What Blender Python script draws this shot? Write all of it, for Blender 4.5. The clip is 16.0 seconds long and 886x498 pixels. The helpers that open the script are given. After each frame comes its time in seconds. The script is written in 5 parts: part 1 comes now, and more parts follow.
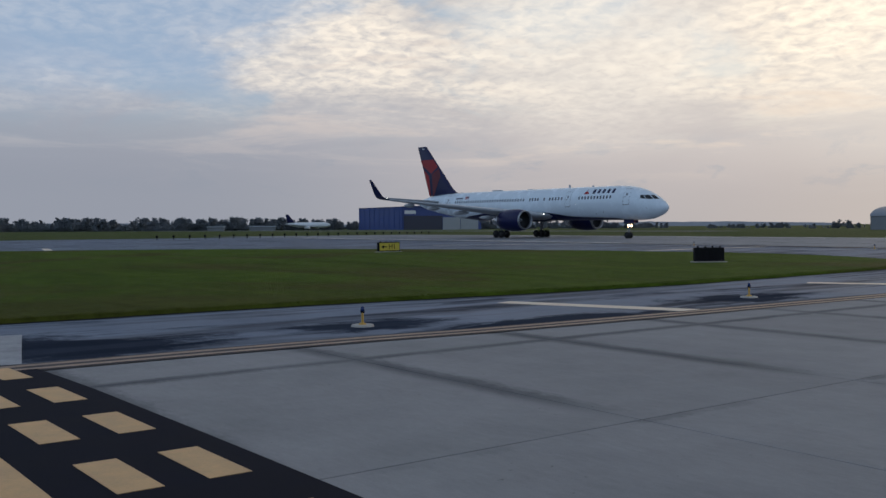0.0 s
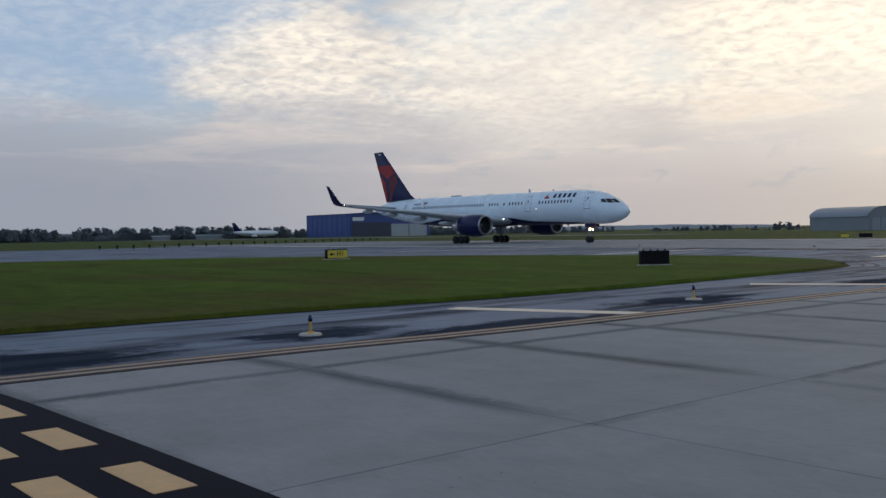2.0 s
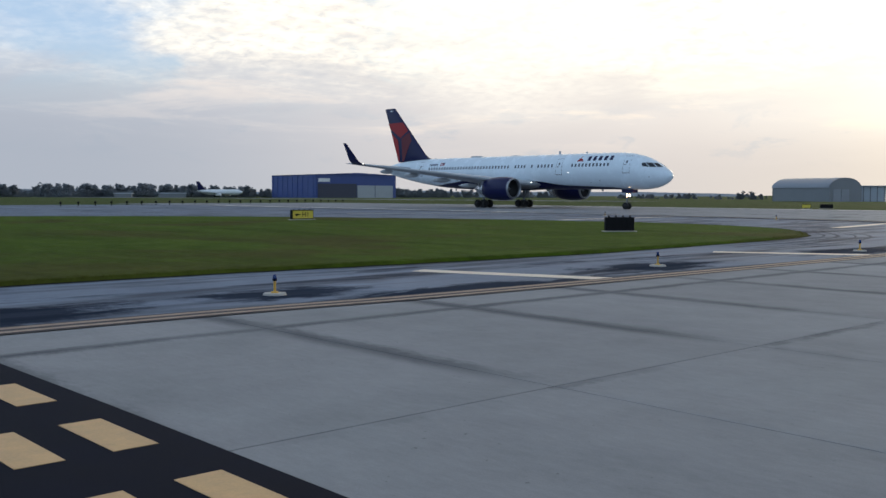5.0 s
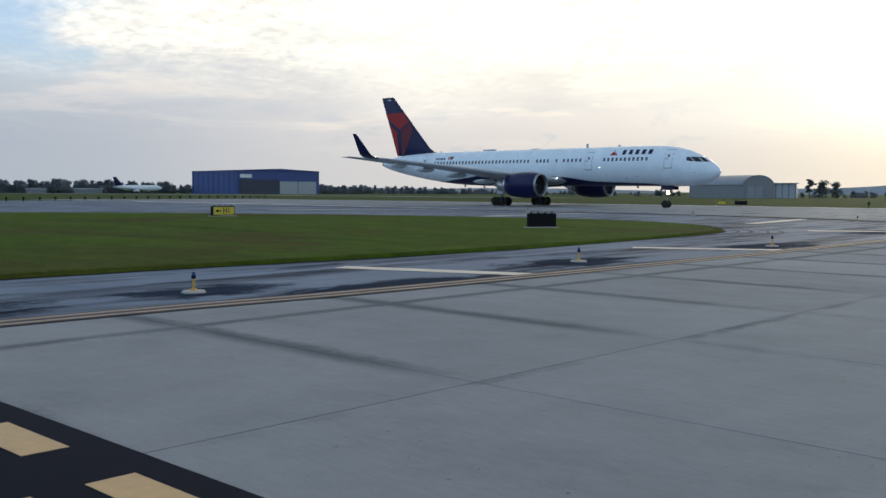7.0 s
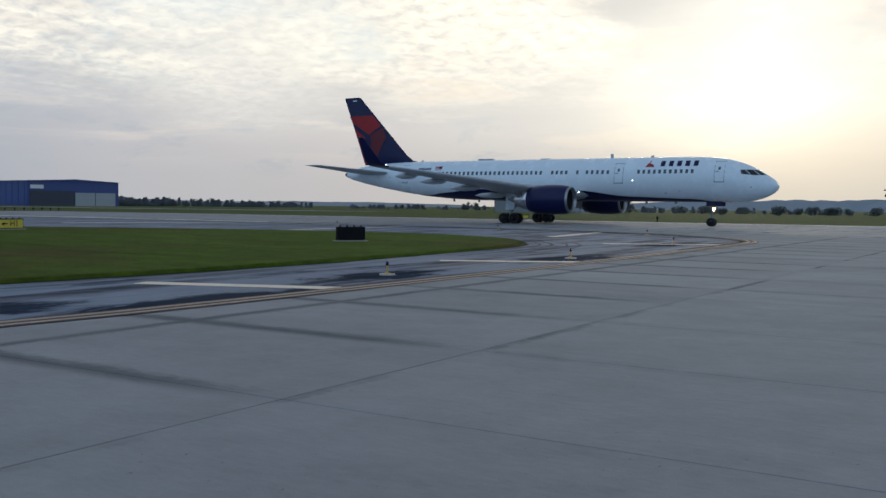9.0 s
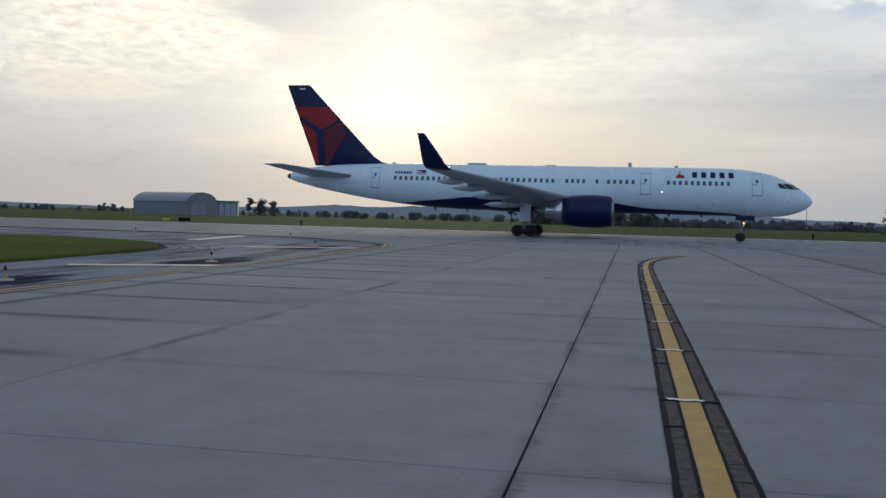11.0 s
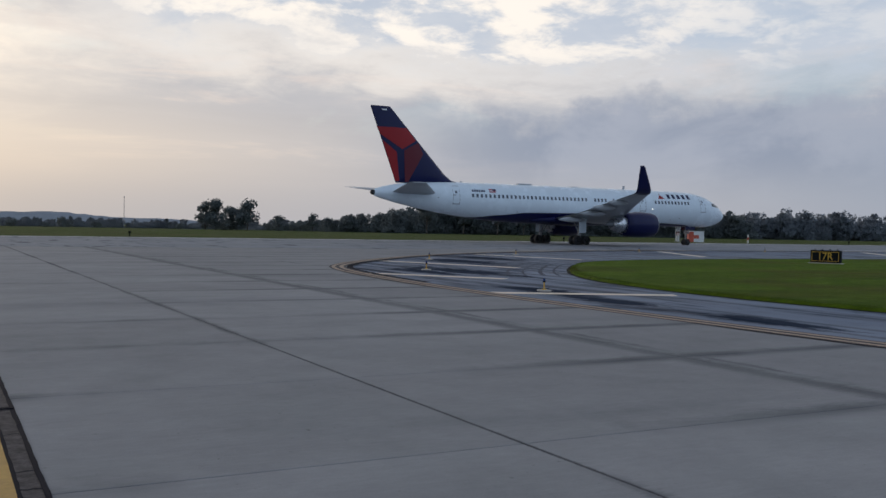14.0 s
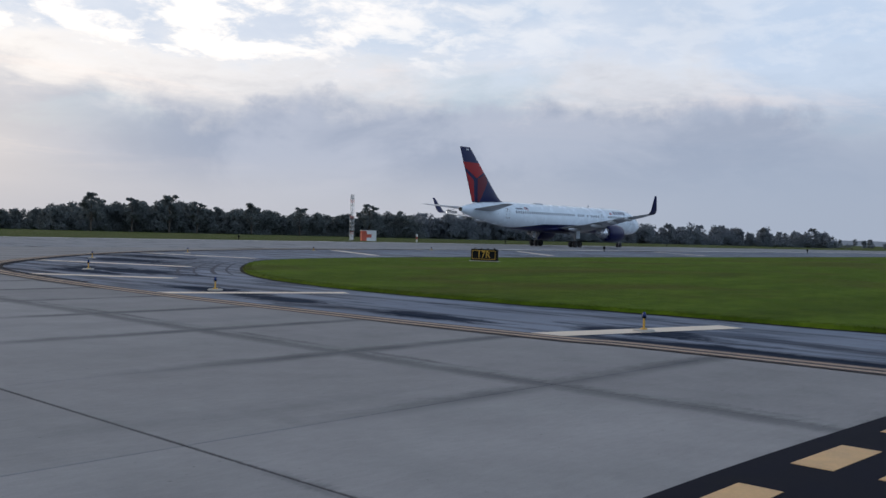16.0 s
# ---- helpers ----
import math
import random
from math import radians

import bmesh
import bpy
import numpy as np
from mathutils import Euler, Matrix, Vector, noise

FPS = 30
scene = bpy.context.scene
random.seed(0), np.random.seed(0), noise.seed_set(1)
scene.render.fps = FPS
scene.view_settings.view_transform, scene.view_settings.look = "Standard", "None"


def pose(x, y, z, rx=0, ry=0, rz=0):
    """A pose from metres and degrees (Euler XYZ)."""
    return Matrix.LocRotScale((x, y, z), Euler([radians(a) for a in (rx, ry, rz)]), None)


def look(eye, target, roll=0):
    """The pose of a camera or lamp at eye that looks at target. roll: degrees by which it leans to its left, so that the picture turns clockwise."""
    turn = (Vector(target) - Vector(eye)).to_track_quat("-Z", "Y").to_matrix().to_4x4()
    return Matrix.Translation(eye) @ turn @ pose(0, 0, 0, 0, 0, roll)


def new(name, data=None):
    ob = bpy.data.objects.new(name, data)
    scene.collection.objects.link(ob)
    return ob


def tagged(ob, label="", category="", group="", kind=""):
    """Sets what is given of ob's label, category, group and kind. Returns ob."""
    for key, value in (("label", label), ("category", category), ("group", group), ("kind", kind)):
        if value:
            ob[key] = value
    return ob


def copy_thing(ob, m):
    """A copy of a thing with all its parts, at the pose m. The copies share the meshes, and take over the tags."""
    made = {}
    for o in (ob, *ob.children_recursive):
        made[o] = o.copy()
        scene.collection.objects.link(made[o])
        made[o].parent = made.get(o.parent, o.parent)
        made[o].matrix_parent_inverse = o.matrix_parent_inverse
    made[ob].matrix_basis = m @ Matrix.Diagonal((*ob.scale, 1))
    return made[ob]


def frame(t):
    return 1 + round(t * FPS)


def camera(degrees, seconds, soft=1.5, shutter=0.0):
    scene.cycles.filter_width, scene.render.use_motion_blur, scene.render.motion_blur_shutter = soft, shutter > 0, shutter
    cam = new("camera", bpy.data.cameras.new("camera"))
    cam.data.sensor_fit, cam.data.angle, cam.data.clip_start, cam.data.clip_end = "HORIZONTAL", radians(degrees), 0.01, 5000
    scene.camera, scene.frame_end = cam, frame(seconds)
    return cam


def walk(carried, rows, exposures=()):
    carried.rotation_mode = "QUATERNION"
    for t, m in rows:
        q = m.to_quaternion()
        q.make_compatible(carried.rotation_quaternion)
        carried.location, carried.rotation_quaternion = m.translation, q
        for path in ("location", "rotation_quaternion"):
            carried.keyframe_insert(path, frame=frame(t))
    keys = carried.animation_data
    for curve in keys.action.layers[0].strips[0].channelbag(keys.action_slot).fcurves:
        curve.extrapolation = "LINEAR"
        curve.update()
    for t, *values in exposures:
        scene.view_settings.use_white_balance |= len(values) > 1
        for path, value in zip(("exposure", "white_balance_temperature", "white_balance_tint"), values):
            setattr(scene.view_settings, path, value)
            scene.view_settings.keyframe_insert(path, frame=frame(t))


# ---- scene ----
cam = camera(49.81, 16.0, soft=1.5)
PATH = [
    (0.0, look((-0.062, -0.138, 1.675), (-40.095, 29.792, 0.437), -0.30)),
    (0.5, look((-0.060, -0.124, 1.672), (-39.422, 30.692, 0.673), -0.71)),
    (1.0, look((-0.056, -0.125, 1.679), (-39.216, 30.952, 0.813), -0.76)),
    (1.5, look((-0.047, -0.116, 1.682), (-38.810, 31.452, 0.706), -0.78)),
    (2.0, look((-0.068, -0.111, 1.683), (-38.439, 31.932, 0.737), -1.00)),
    (2.5, look((-0.068, -0.095, 1.674), (-38.028, 32.378, -0.451), -0.09)),
    (3.0, look((-0.080, -0.104, 1.675), (-37.849, 32.564, -0.840), -0.19)),
    (3.5, look((-0.075, -0.097, 1.671), (-37.516, 32.922, -1.147), -0.20)),
    (4.0, look((-0.096, -0.086, 1.661), (-37.580, 32.876, -1.250), -0.27)),
    (6.5, look((-0.146, -0.057, 1.659), (-35.625, 35.048, -1.317), 0.70)),
    (7.0, look((-0.148, -0.035, 1.656), (-34.516, 36.152, -1.405), 0.27)),
    (7.5, look((-0.166, -0.010, 1.657), (-32.959, 37.631, -1.119), 0.37)),
    (8.0, look((-0.166, 0.002, 1.654), (-31.221, 39.096, -1.029), 0.22)),
    (8.5, look((-0.197, 0.045, 1.654), (-29.133, 40.757, -0.619), 0.50)),
    (9.0, look((-0.149, 0.021, 1.658), (-26.721, 42.314, -0.627), 0.60)),
    (11.5, look((0.025, -0.007, 1.644), (-3.816, 49.822, 0.125), 1.69)),
    (12.0, look((0.064, 0.069, 1.625), (2.189, 50.005, 0.260), 1.66)),
    (12.5, look((0.105, 0.145, 1.617), (7.983, 49.498, 0.154), 0.98)),
    (13.0, look((0.126, 0.182, 1.621), (13.975, 48.215, 0.652), 0.94)),
    (13.5, look((0.217, 0.211, 1.611), (19.422, 46.371, 0.935), 1.07)),
    (14.0, look((0.229, 0.155, 1.600), (23.830, 44.221, 0.475), 1.05)),
    (14.5, look((0.243, 0.128, 1.594), (28.913, 41.058, -0.065), 1.20)),
    (15.0, look((0.212, 0.056, 1.601), (31.918, 38.690, 0.104), 1.54)),
    (15.5, look((0.219, 0.055, 1.603), (34.098, 36.797, 0.097), 1.71)),
    (16.0, look((0.257, 0.032, 1.604), (37.080, 33.847, 0.781), 1.52)),
]
EXPOSURES = [(0.0, -0.27, 6500, 9), (2.0, -0.18, 6500, 8), (4.0, 0.18, 6500, 7), (7.0, 0.28, 6480, 3), (9.0, -0.08, 6230, 4), (11.5, -0.20, 6270, 7), (12.5, -0.21, 6370, 8), (13.5, -0.16, 6750, 10), (14.5, 0.02, 6950, 11), (15.0, 0.18, 6900, 11), (16.0, 0.18, 6800, 11)]
walk(cam, PATH, EXPOSURES)


# ---- node helpers ----
class Net:
    """Short hand for building a node tree."""

    def __init__(self, tree):
        self.tree = tree
        tree.nodes.clear()

    def node(self, kind, **values):
        n = self.tree.nodes.new(kind)
        for key, value in values.items():
            n.inputs[key.replace("_", " ")].default_value = value
        return n

    def put(self, socket, value):
        if isinstance(value, bpy.types.NodeSocket):
            self.tree.links.new(value, socket)
        else:
            socket.default_value = value

    def math(self, op, a, b=0.0, c=None, clamp=False):
        n = self.tree.nodes.new("ShaderNodeMath")
        n.operation, n.use_clamp = op, clamp
        self.put(n.inputs[0], a)
        self.put(n.inputs[1], b)
        if c is not None:
            self.put(n.inputs[2], c)
        return n.outputs[0]

    def vec(self, op, a, b):
        n = self.tree.nodes.new("ShaderNodeVectorMath")
        n.operation = op
        self.put(n.inputs[0], a)
        self.put(n.inputs[1], b)
        return n.outputs["Value"] if op in ("DOT_PRODUCT", "LENGTH") else n.outputs[0]

    def mix(self, fac, a, b, mode="MIX"):
        n = self.tree.nodes.new("ShaderNodeMix")
        n.data_type, n.blend_type = "RGBA", mode
        self.put(n.inputs[0], fac)
        self.put(n.inputs[6], a if isinstance(a, bpy.types.NodeSocket) else (*a, 1))
        self.put(n.inputs[7], b if isinstance(b, bpy.types.NodeSocket) else (*b, 1))
        return n.outputs[2]

    def step(self, value, lo, hi, a=0.0, b=1.0):
        n = self.tree.nodes.new("ShaderNodeMapRange")
        n.interpolation_type = "SMOOTHSTEP"
        self.put(n.inputs[0], value)
        for i, v in enumerate((lo, hi, a, b)):
            n.inputs[i + 1].default_value = v
        return n.outputs[0]

    def noise(self, vector, scale, detail=5.0, rough=0.55, warp=0.0):
        n = self.tree.nodes.new("ShaderNodeTexNoise")
        self.put(n.inputs["Vector"], vector)
        n.inputs["Scale"].default_value, n.inputs["Detail"].default_value = scale, detail
        n.inputs["Roughness"].default_value, n.inputs["Distortion"].default_value = rough, warp
        return n.outputs[0]

    def scaled(self, vector, x, y, z):
        return self.vec("MULTIPLY", vector, (x, y, z))


# ---- world: broken cloud at sunrise, the sun low behind it ----
SUN_BEARING, SUN_ELEVATION = 14.5, 7.5
sb, se = radians(SUN_BEARING), radians(SUN_ELEVATION)
BREAK_WAY = (-0.678, 0.700, 0.225)
SUN_WAY = (-math.sin(sb) * math.cos(se), math.cos(sb) * math.cos(se), math.sin(se))


def make_world():
    world = bpy.data.worlds.new("sky")
    scene.world = world
    world.use_nodes = True
    net = Net(world.node_tree)
    way = net.node("ShaderNodeTexCoord").outputs["Generated"]
    split = net.node("ShaderNodeSeparateXYZ")
    net.put(split.inputs[0], way)
    up = net.math("MAXIMUM", split.outputs[2], 0.0)
    clear = net.tree.nodes.new("ShaderNodeTexSky")
    clear.sky_type, clear.sun_disc = "NISHITA", False
    clear.sun_elevation, clear.sun_rotation = se, -sb
    clear_sky = net.mix(0.5, net.mix(1.0, clear.outputs[0], (0.13, 0.14, 0.15), "MULTIPLY"), (0.40, 0.57, 0.86))
    # cloud deck: the direction laid on a flat layer
    flat = net.math("DIVIDE", 1.0, net.math("ADD", up, 0.20))
    spread = net.node("ShaderNodeVectorMath")
    spread.operation = "SCALE"
    net.put(spread.inputs[0], way)
    net.put(spread.inputs["Scale"], flat)
    deck = net.scaled(spread.outputs[0], 1.0, 1.0, 0.0)
    forms = net.noise(net.vec("ADD", deck, (0.6, 2.2, 0.0)), 1.15, 6.0, 0.55, 0.3)
    ripple = net.noise(net.vec("ADD", deck, (3.1, 7.7, 0.0)), 21.0, 3.0, 0.55, 0.35)
    wisp = net.noise(net.scaled(way, 2.6, 2.6, 20.0), 1.5, 6.0, 0.6, 0.5)
    holes = net.noise(net.vec("ADD", deck, (9.4, 1.3, 0.0)), 1.5, 6.0, 0.6, 0.4)
    toward = net.math("MAXIMUM", net.vec("DOT_PRODUCT", way, SUN_WAY), 0.0)
    g_wide = net.math("POWER", toward, 2.3)
    g_mid = net.math("POWER", toward, 26.0)
    g_core = net.math("POWER", toward, 170.0)
    ragged = net.math("MULTIPLY_ADD", net.math("SUBTRACT", wisp, 0.5), 0.12, up)
    height = net.step(ragged, 0.075, 0.165)
    east = net.step(split.outputs[0], -0.05, 0.25)
    height = net.math("MULTIPLY", height, net.math("SUBTRACT", 1.0, net.math("MULTIPLY", east, net.step(up, 0.24, 0.13, 0.0, 0.75))))
    warm_side = net.step(split.outputs[0], 0.12, -0.22, 0.30, 1.0)
    tint = net.math("MULTIPLY", g_wide, warm_side)
    # grey underside of the deck
    shade = net.mix(tint, (0.42, 0.485, 0.60), (0.74, 0.675, 0.645))
    shade = net.mix(1.0, shade, net.math("MULTIPLY_ADD", net.math("SUBTRACT", wisp, 0.5), 0.22, 1.0), "MULTIPLY")
    # lit tops, broken into ripples
    west = net.step(split.outputs[0], 0.15, -0.25)
    puff = net.noise(net.vec("ADD", deck, (1.7, 4.4, 0.0)), 4.2, 7.0, 0.62, 0.25)
    ripple = net.math("ADD", net.math("MULTIPLY", ripple, west), net.math("MULTIPLY", puff, net.math("SUBTRACT", 1.0, west)))
    crest = net.math("MULTIPLY", net.step(forms, 0.36, 0.56), net.math("MULTIPLY_ADD", net.math("SUBTRACT", ripple, 0.48), 2.1, 0.68, clamp=True))
    crest = net.math("MULTIPLY", crest, height)
    lit = net.mix(tint, (0.98, 0.93, 0.89), (1.45, 1.25, 1.0))
    sky = net.mix(crest, shade, lit)
    # pink-grey veil low in the west, with small grey-blue wisps
    blush = net.math("MULTIPLY", net.step(ragged, 0.16, 0.05), net.step(split.outputs[0], -0.25, -0.6))
    sky = net.mix(net.math("MULTIPLY", blush, 0.5), sky, net.mix(tint, (0.36, 0.385, 0.47), (0.72, 0.60, 0.575)))
    scud = net.noise(net.scaled(way, 9.0, 9.0, 26.0), 1.5, 6.0, 0.62, 0.4)
    scud = net.math("MULTIPLY", net.step(scud, 0.53, 0.66), net.math("MULTIPLY", net.step(up, 0.02, 0.045), net.step(up, 0.105, 0.06)))
    scud = net.math("MULTIPLY", scud, net.step(split.outputs[0], 0.0, -0.3))
    sky = net.mix(net.math("MULTIPLY", scud, 0.55), sky, (0.42, 0.46, 0.54))
    # thin bright bars of cloud lower down
    bars = net.math("MULTIPLY", net.step(wisp, 0.51, 0.66), net.math("MULTIPLY", net.step(up, 0.03, 0.09), net.step(up, 0.26, 0.14)))
    sky = net.mix(net.math("MULTIPLY", bars, 0.72), sky, net.mix(tint, (0.66, 0.65, 0.70), (1.0, 0.79, 0.63)))
    # gaps of blue
    flank = net.step(net.math("MULTIPLY", split.outputs[1], -1.0), -0.55, 0.35)
    gap = net.math("MULTIPLY", net.step(net.math("MULTIPLY_ADD", flank, 0.24, holes), 0.50, 0.64), net.step(up, 0.06, 0.17))
    gap = net.math("MULTIPLY", gap, net.math("SUBTRACT", 1.0, net.math("MULTIPLY", crest, 0.65)))
    gap = net.math("MULTIPLY", gap, net.step(g_mid, 0.45, 0.10))
    sky = net.mix(net.math("MULTIPLY", gap, 0.8), sky, clear_sky)
    # a sunlit break high up, west of the sun
    shine = net.step(net.vec("DOT_PRODUCT", way, BREAK_WAY), 0.984, 0.9995)
    shine = net.math("MULTIPLY", shine, net.math("MULTIPLY_ADD", ripple, 1.2, 0.15, clamp=True))
    sky = net.mix(net.math("MULTIPLY", shine, 0.7), sky, (1.25, 1.14, 1.0))
    # clear blue to both flanks, with ragged cloud edges
    across = net.math("ABSOLUTE", split.outputs[0])
    open_air = net.math("MULTIPLY_ADD", net.math("SUBTRACT", holes, 0.5), 0.30, net.math("MULTIPLY_ADD", up, 0.55, across))
    open_air = net.math("MULTIPLY", net.step(open_air, 0.935, 1.03), net.step(up, 0.09, 0.17))
    sky = net.mix(net.math("MULTIPLY", open_air, 0.72), sky, (0.36, 0.50, 0.72))
    # white heaps and blue gaps over the edge of the grey veil
    side = net.math("MULTIPLY", net.step(split.outputs[0], 0.06, 0.24), net.step(split.outputs[1], -0.2, 0.3))
    heap_form = net.noise(net.vec("ADD", deck, (5.2, 0.9, 0.0)), 5.5, 7.0, 0.6, 0.2)
    lip = net.math("MULTIPLY_ADD", net.step(split.outputs[0], 0.33, 0.50), 0.022, net.math("MULTIPLY_ADD", net.math("SUBTRACT", puff, 0.5), 0.11, up))
    rim = net.math("MULTIPLY", side, net.step(lip, 0.155, 0.215))
    sky = net.mix(net.math("MULTIPLY", rim, 0.72), sky, (0.50, 0.62, 0.80))
    bright = net.math("MULTIPLY", net.step(heap_form, 0.40, 0.60), net.step(split.outputs[0], 0.85, 0.50, 0.15, 1.0))
    edge = net.math("MULTIPLY", side, net.math("MULTIPLY", net.step(lip, 0.125, 0.182), net.step(lip, 0.225, 0.185)))
    bright = net.math("MAXIMUM", net.math("MULTIPLY", rim, bright), net.math("MULTIPLY", edge, net.step(split.outputs[0], 0.8, 0.4, 0.1, 0.5)))
    sky = net.mix(net.math("MULTIPLY", bright, 0.9), sky, (1.12, 1.07, 1.01))
    # pale lit veil round the sun
    pale = net.math("MULTIPLY", net.math("POWER", toward, 10.0), net.math("MULTIPLY", net.step(up, 0.02, 0.08), net.step(up, 0.24, 0.13)))
    sky = net.mix(net.math("MULTIPLY", pale, 0.45), sky, (0.98, 0.91, 0.82))
    # warm air under the sun
    low = net.math("MULTIPLY", net.math("POWER", toward, 5.5), net.math("MULTIPLY", net.step(up, 0.17, 0.03), net.step(split.outputs[0], -0.5, -0.2)))
    sky = net.mix(net.math("MULTIPLY", low, 0.85), sky, (1.06, 0.86, 0.64))
    # heaped grey-blue bank low down, away from the sun
    round_about = net.noise(net.scaled(way, 1.0, 1.0, 1.2), 5.0, 7.0, 0.6, 0.0)
    top = net.math("MULTIPLY_ADD", net.math("SUBTRACT", round_about, 0.5), 0.18, 0.135)
    bank = net.step(net.math("SUBTRACT", top, up), -0.004, 0.022)
    bank = net.math("MULTIPLY", bank, net.step(split.outputs[0], 0.34, 0.58))
    bank = net.math("MULTIPLY", bank, net.step(g_wide, 0.80, 0.50))
    bank = net.math("MULTIPLY", bank, net.step(up, 0.02, 0.08, 0.2, 1.0))
    inner = net.noise(net.scaled(way, 1.0, 1.0, 1.8), 6.0, 5.0, 0.6, 0.4)
    sky = net.mix(net.math("MULTIPLY", bank, 0.92), sky, net.mix(net.step(inner, 0.38, 0.62), (0.30, 0.36, 0.485), (0.40, 0.455, 0.575)))
    # haze at the horizon, and the sun behind the cloud
    haze = net.step(up, 0.09, 0.0)
    veil = net.mix(tint, (0.42, 0.45, 0.525), (0.60, 0.54, 0.52))
    veil = net.mix(net.math("MULTIPLY", g_mid, 0.8, clamp=True), veil, (0.78, 0.65, 0.52))
    sky = net.mix(net.math("MULTIPLY", haze, 0.75), sky, veil)
    dull = net.math("MULTIPLY", net.step(split.outputs[0], 0.68, 0.95), net.step(up, 0.17, 0.05))
    sky = net.mix(net.math("MULTIPLY", dull, 0.7), sky, (0.28, 0.355, 0.485))
    dull = net.math("MULTIPLY", net.step(split.outputs[0], -0.76, -0.95), net.step(up, 0.15, 0.04))
    sky = net.mix(net.math("MULTIPLY", dull, 0.7), sky, (0.33, 0.36, 0.44))
    # unseen sky overhead, dimmed to lower the light on the ground
    sky = net.mix(net.step(up, 0.33, 0.70, 0.0, 0.75), sky, (0.15, 0.19, 0.27))
    # unseen sky at the back, made bluer to cool the airliner's near side
    behind = net.step(split.outputs[1], 0.0, -0.5)
    sky = net.mix(net.math("MULTIPLY", behind, 0.8), sky, (0.43, 0.58, 0.80))
    glow = net.math("MULTIPLY_ADD", g_core, 0.55, net.math("MULTIPLY", g_mid, 0.15))
    glow = net.math("MULTIPLY", glow, net.math("MULTIPLY_ADD", net.math("SUBTRACT", forms, 0.5), 1.6, 1.0))
    glow = net.math("MULTIPLY", glow, net.step(up, 0.02, 0.12, 0.3, 1.0))
    sky = net.mix(1.0, sky, net.mix(1.0, (1.0, 0.88, 0.68), glow, "MULTIPLY"), "ADD")
    out = net.node("ShaderNodeOutputWorld")
    back = net.node("ShaderNodeBackground", Strength=1.0)
    net.put(back.inputs[0], sky)
    net.put(out.inputs[0], back.outputs[0])


make_world()
sun_data = bpy.data.lights.new("sun", "SUN")
sun_data.energy, sun_data.angle, sun_data.color = 0.5, radians(20), (1.0, 0.87, 0.7)
sun = new("sun", sun_data)
sun.matrix_world = look((0, 0, 60), (-SUN_WAY[0], -SUN_WAY[1], 60 - SUN_WAY[2]))


# ---- materials ----
def material(name, colour, rough=0.6, metal=0.0, vary=0.12, grain=8.0, bump=0.1, spec=0.5, emit=0.0, fine=60.0, island=0.0, objects=0.0, coat=0.0, through_light=0.0):
    m = bpy.data.materials.new(name)
    m.use_nodes = True
    net = Net(m.node_tree)
    place = net.node("ShaderNodeTexCoord").outputs["Object"]
    a = net.noise(place, grain, 6.0, 0.6)
    b = net.noise(place, fine, 3.0, 0.6)
    v = net.math("ADD", net.math("MULTIPLY", net.math("SUBTRACT", a, 0.5), 2.2 * vary), net.math("MULTIPLY", net.math("SUBTRACT", b, 0.5), vary))
    v = net.math("ADD", v, 1.0)
    if island:
        geo = net.node("ShaderNodeNewGeometry")
        v = net.math("ADD", v, net.math("MULTIPLY", net.math("SUBTRACT", geo.outputs["Random Per Island"], 0.5), island))
    if objects:
        info = net.node("ShaderNodeObjectInfo")
        v = net.math("ADD", v, net.math("MULTIPLY", net.math("SUBTRACT", info.outputs["Random"], 0.5), objects))
    shade = net.mix(1.0, colour, v, "MULTIPLY")
    bsdf = net.node("ShaderNodeBsdfPrincipled", Metallic=metal)
    net.put(bsdf.inputs["Base Color"], shade)
    net.put(bsdf.inputs["Roughness"], net.math("MULTIPLY_ADD", net.math("SUBTRACT", a, 0.5), 0.3, rough, clamp=True))
    bsdf.inputs["Specular IOR Level"].default_value = spec
    bsdf.inputs["Coat Weight"].default_value = coat
    if emit:
        bsdf.inputs["Emission Color"].default_value = (*colour, 1)
        bsdf.inputs["Emission Strength"].default_value = emit
    if bump:
        bp = net.node("ShaderNodeBump", Strength=bump, Distance=0.02)
        net.put(bp.inputs["Height"], b)
        net.put(bsdf.inputs["Normal"], bp.outputs[0])
    out = net.node("ShaderNodeOutputMaterial")
    surface = bsdf.outputs[0]
    if through_light:
        leaf = net.node("ShaderNodeBsdfTranslucent")
        net.put(leaf.inputs["Color"], shade)
        both = net.node("ShaderNodeMixShader", Fac=through_light)
        net.put(both.inputs[1], surface)
        net.put(both.inputs[2], leaf.outputs[0])
        surface = both.outputs[0]
    net.put(out.inputs[0], surface)
    return m


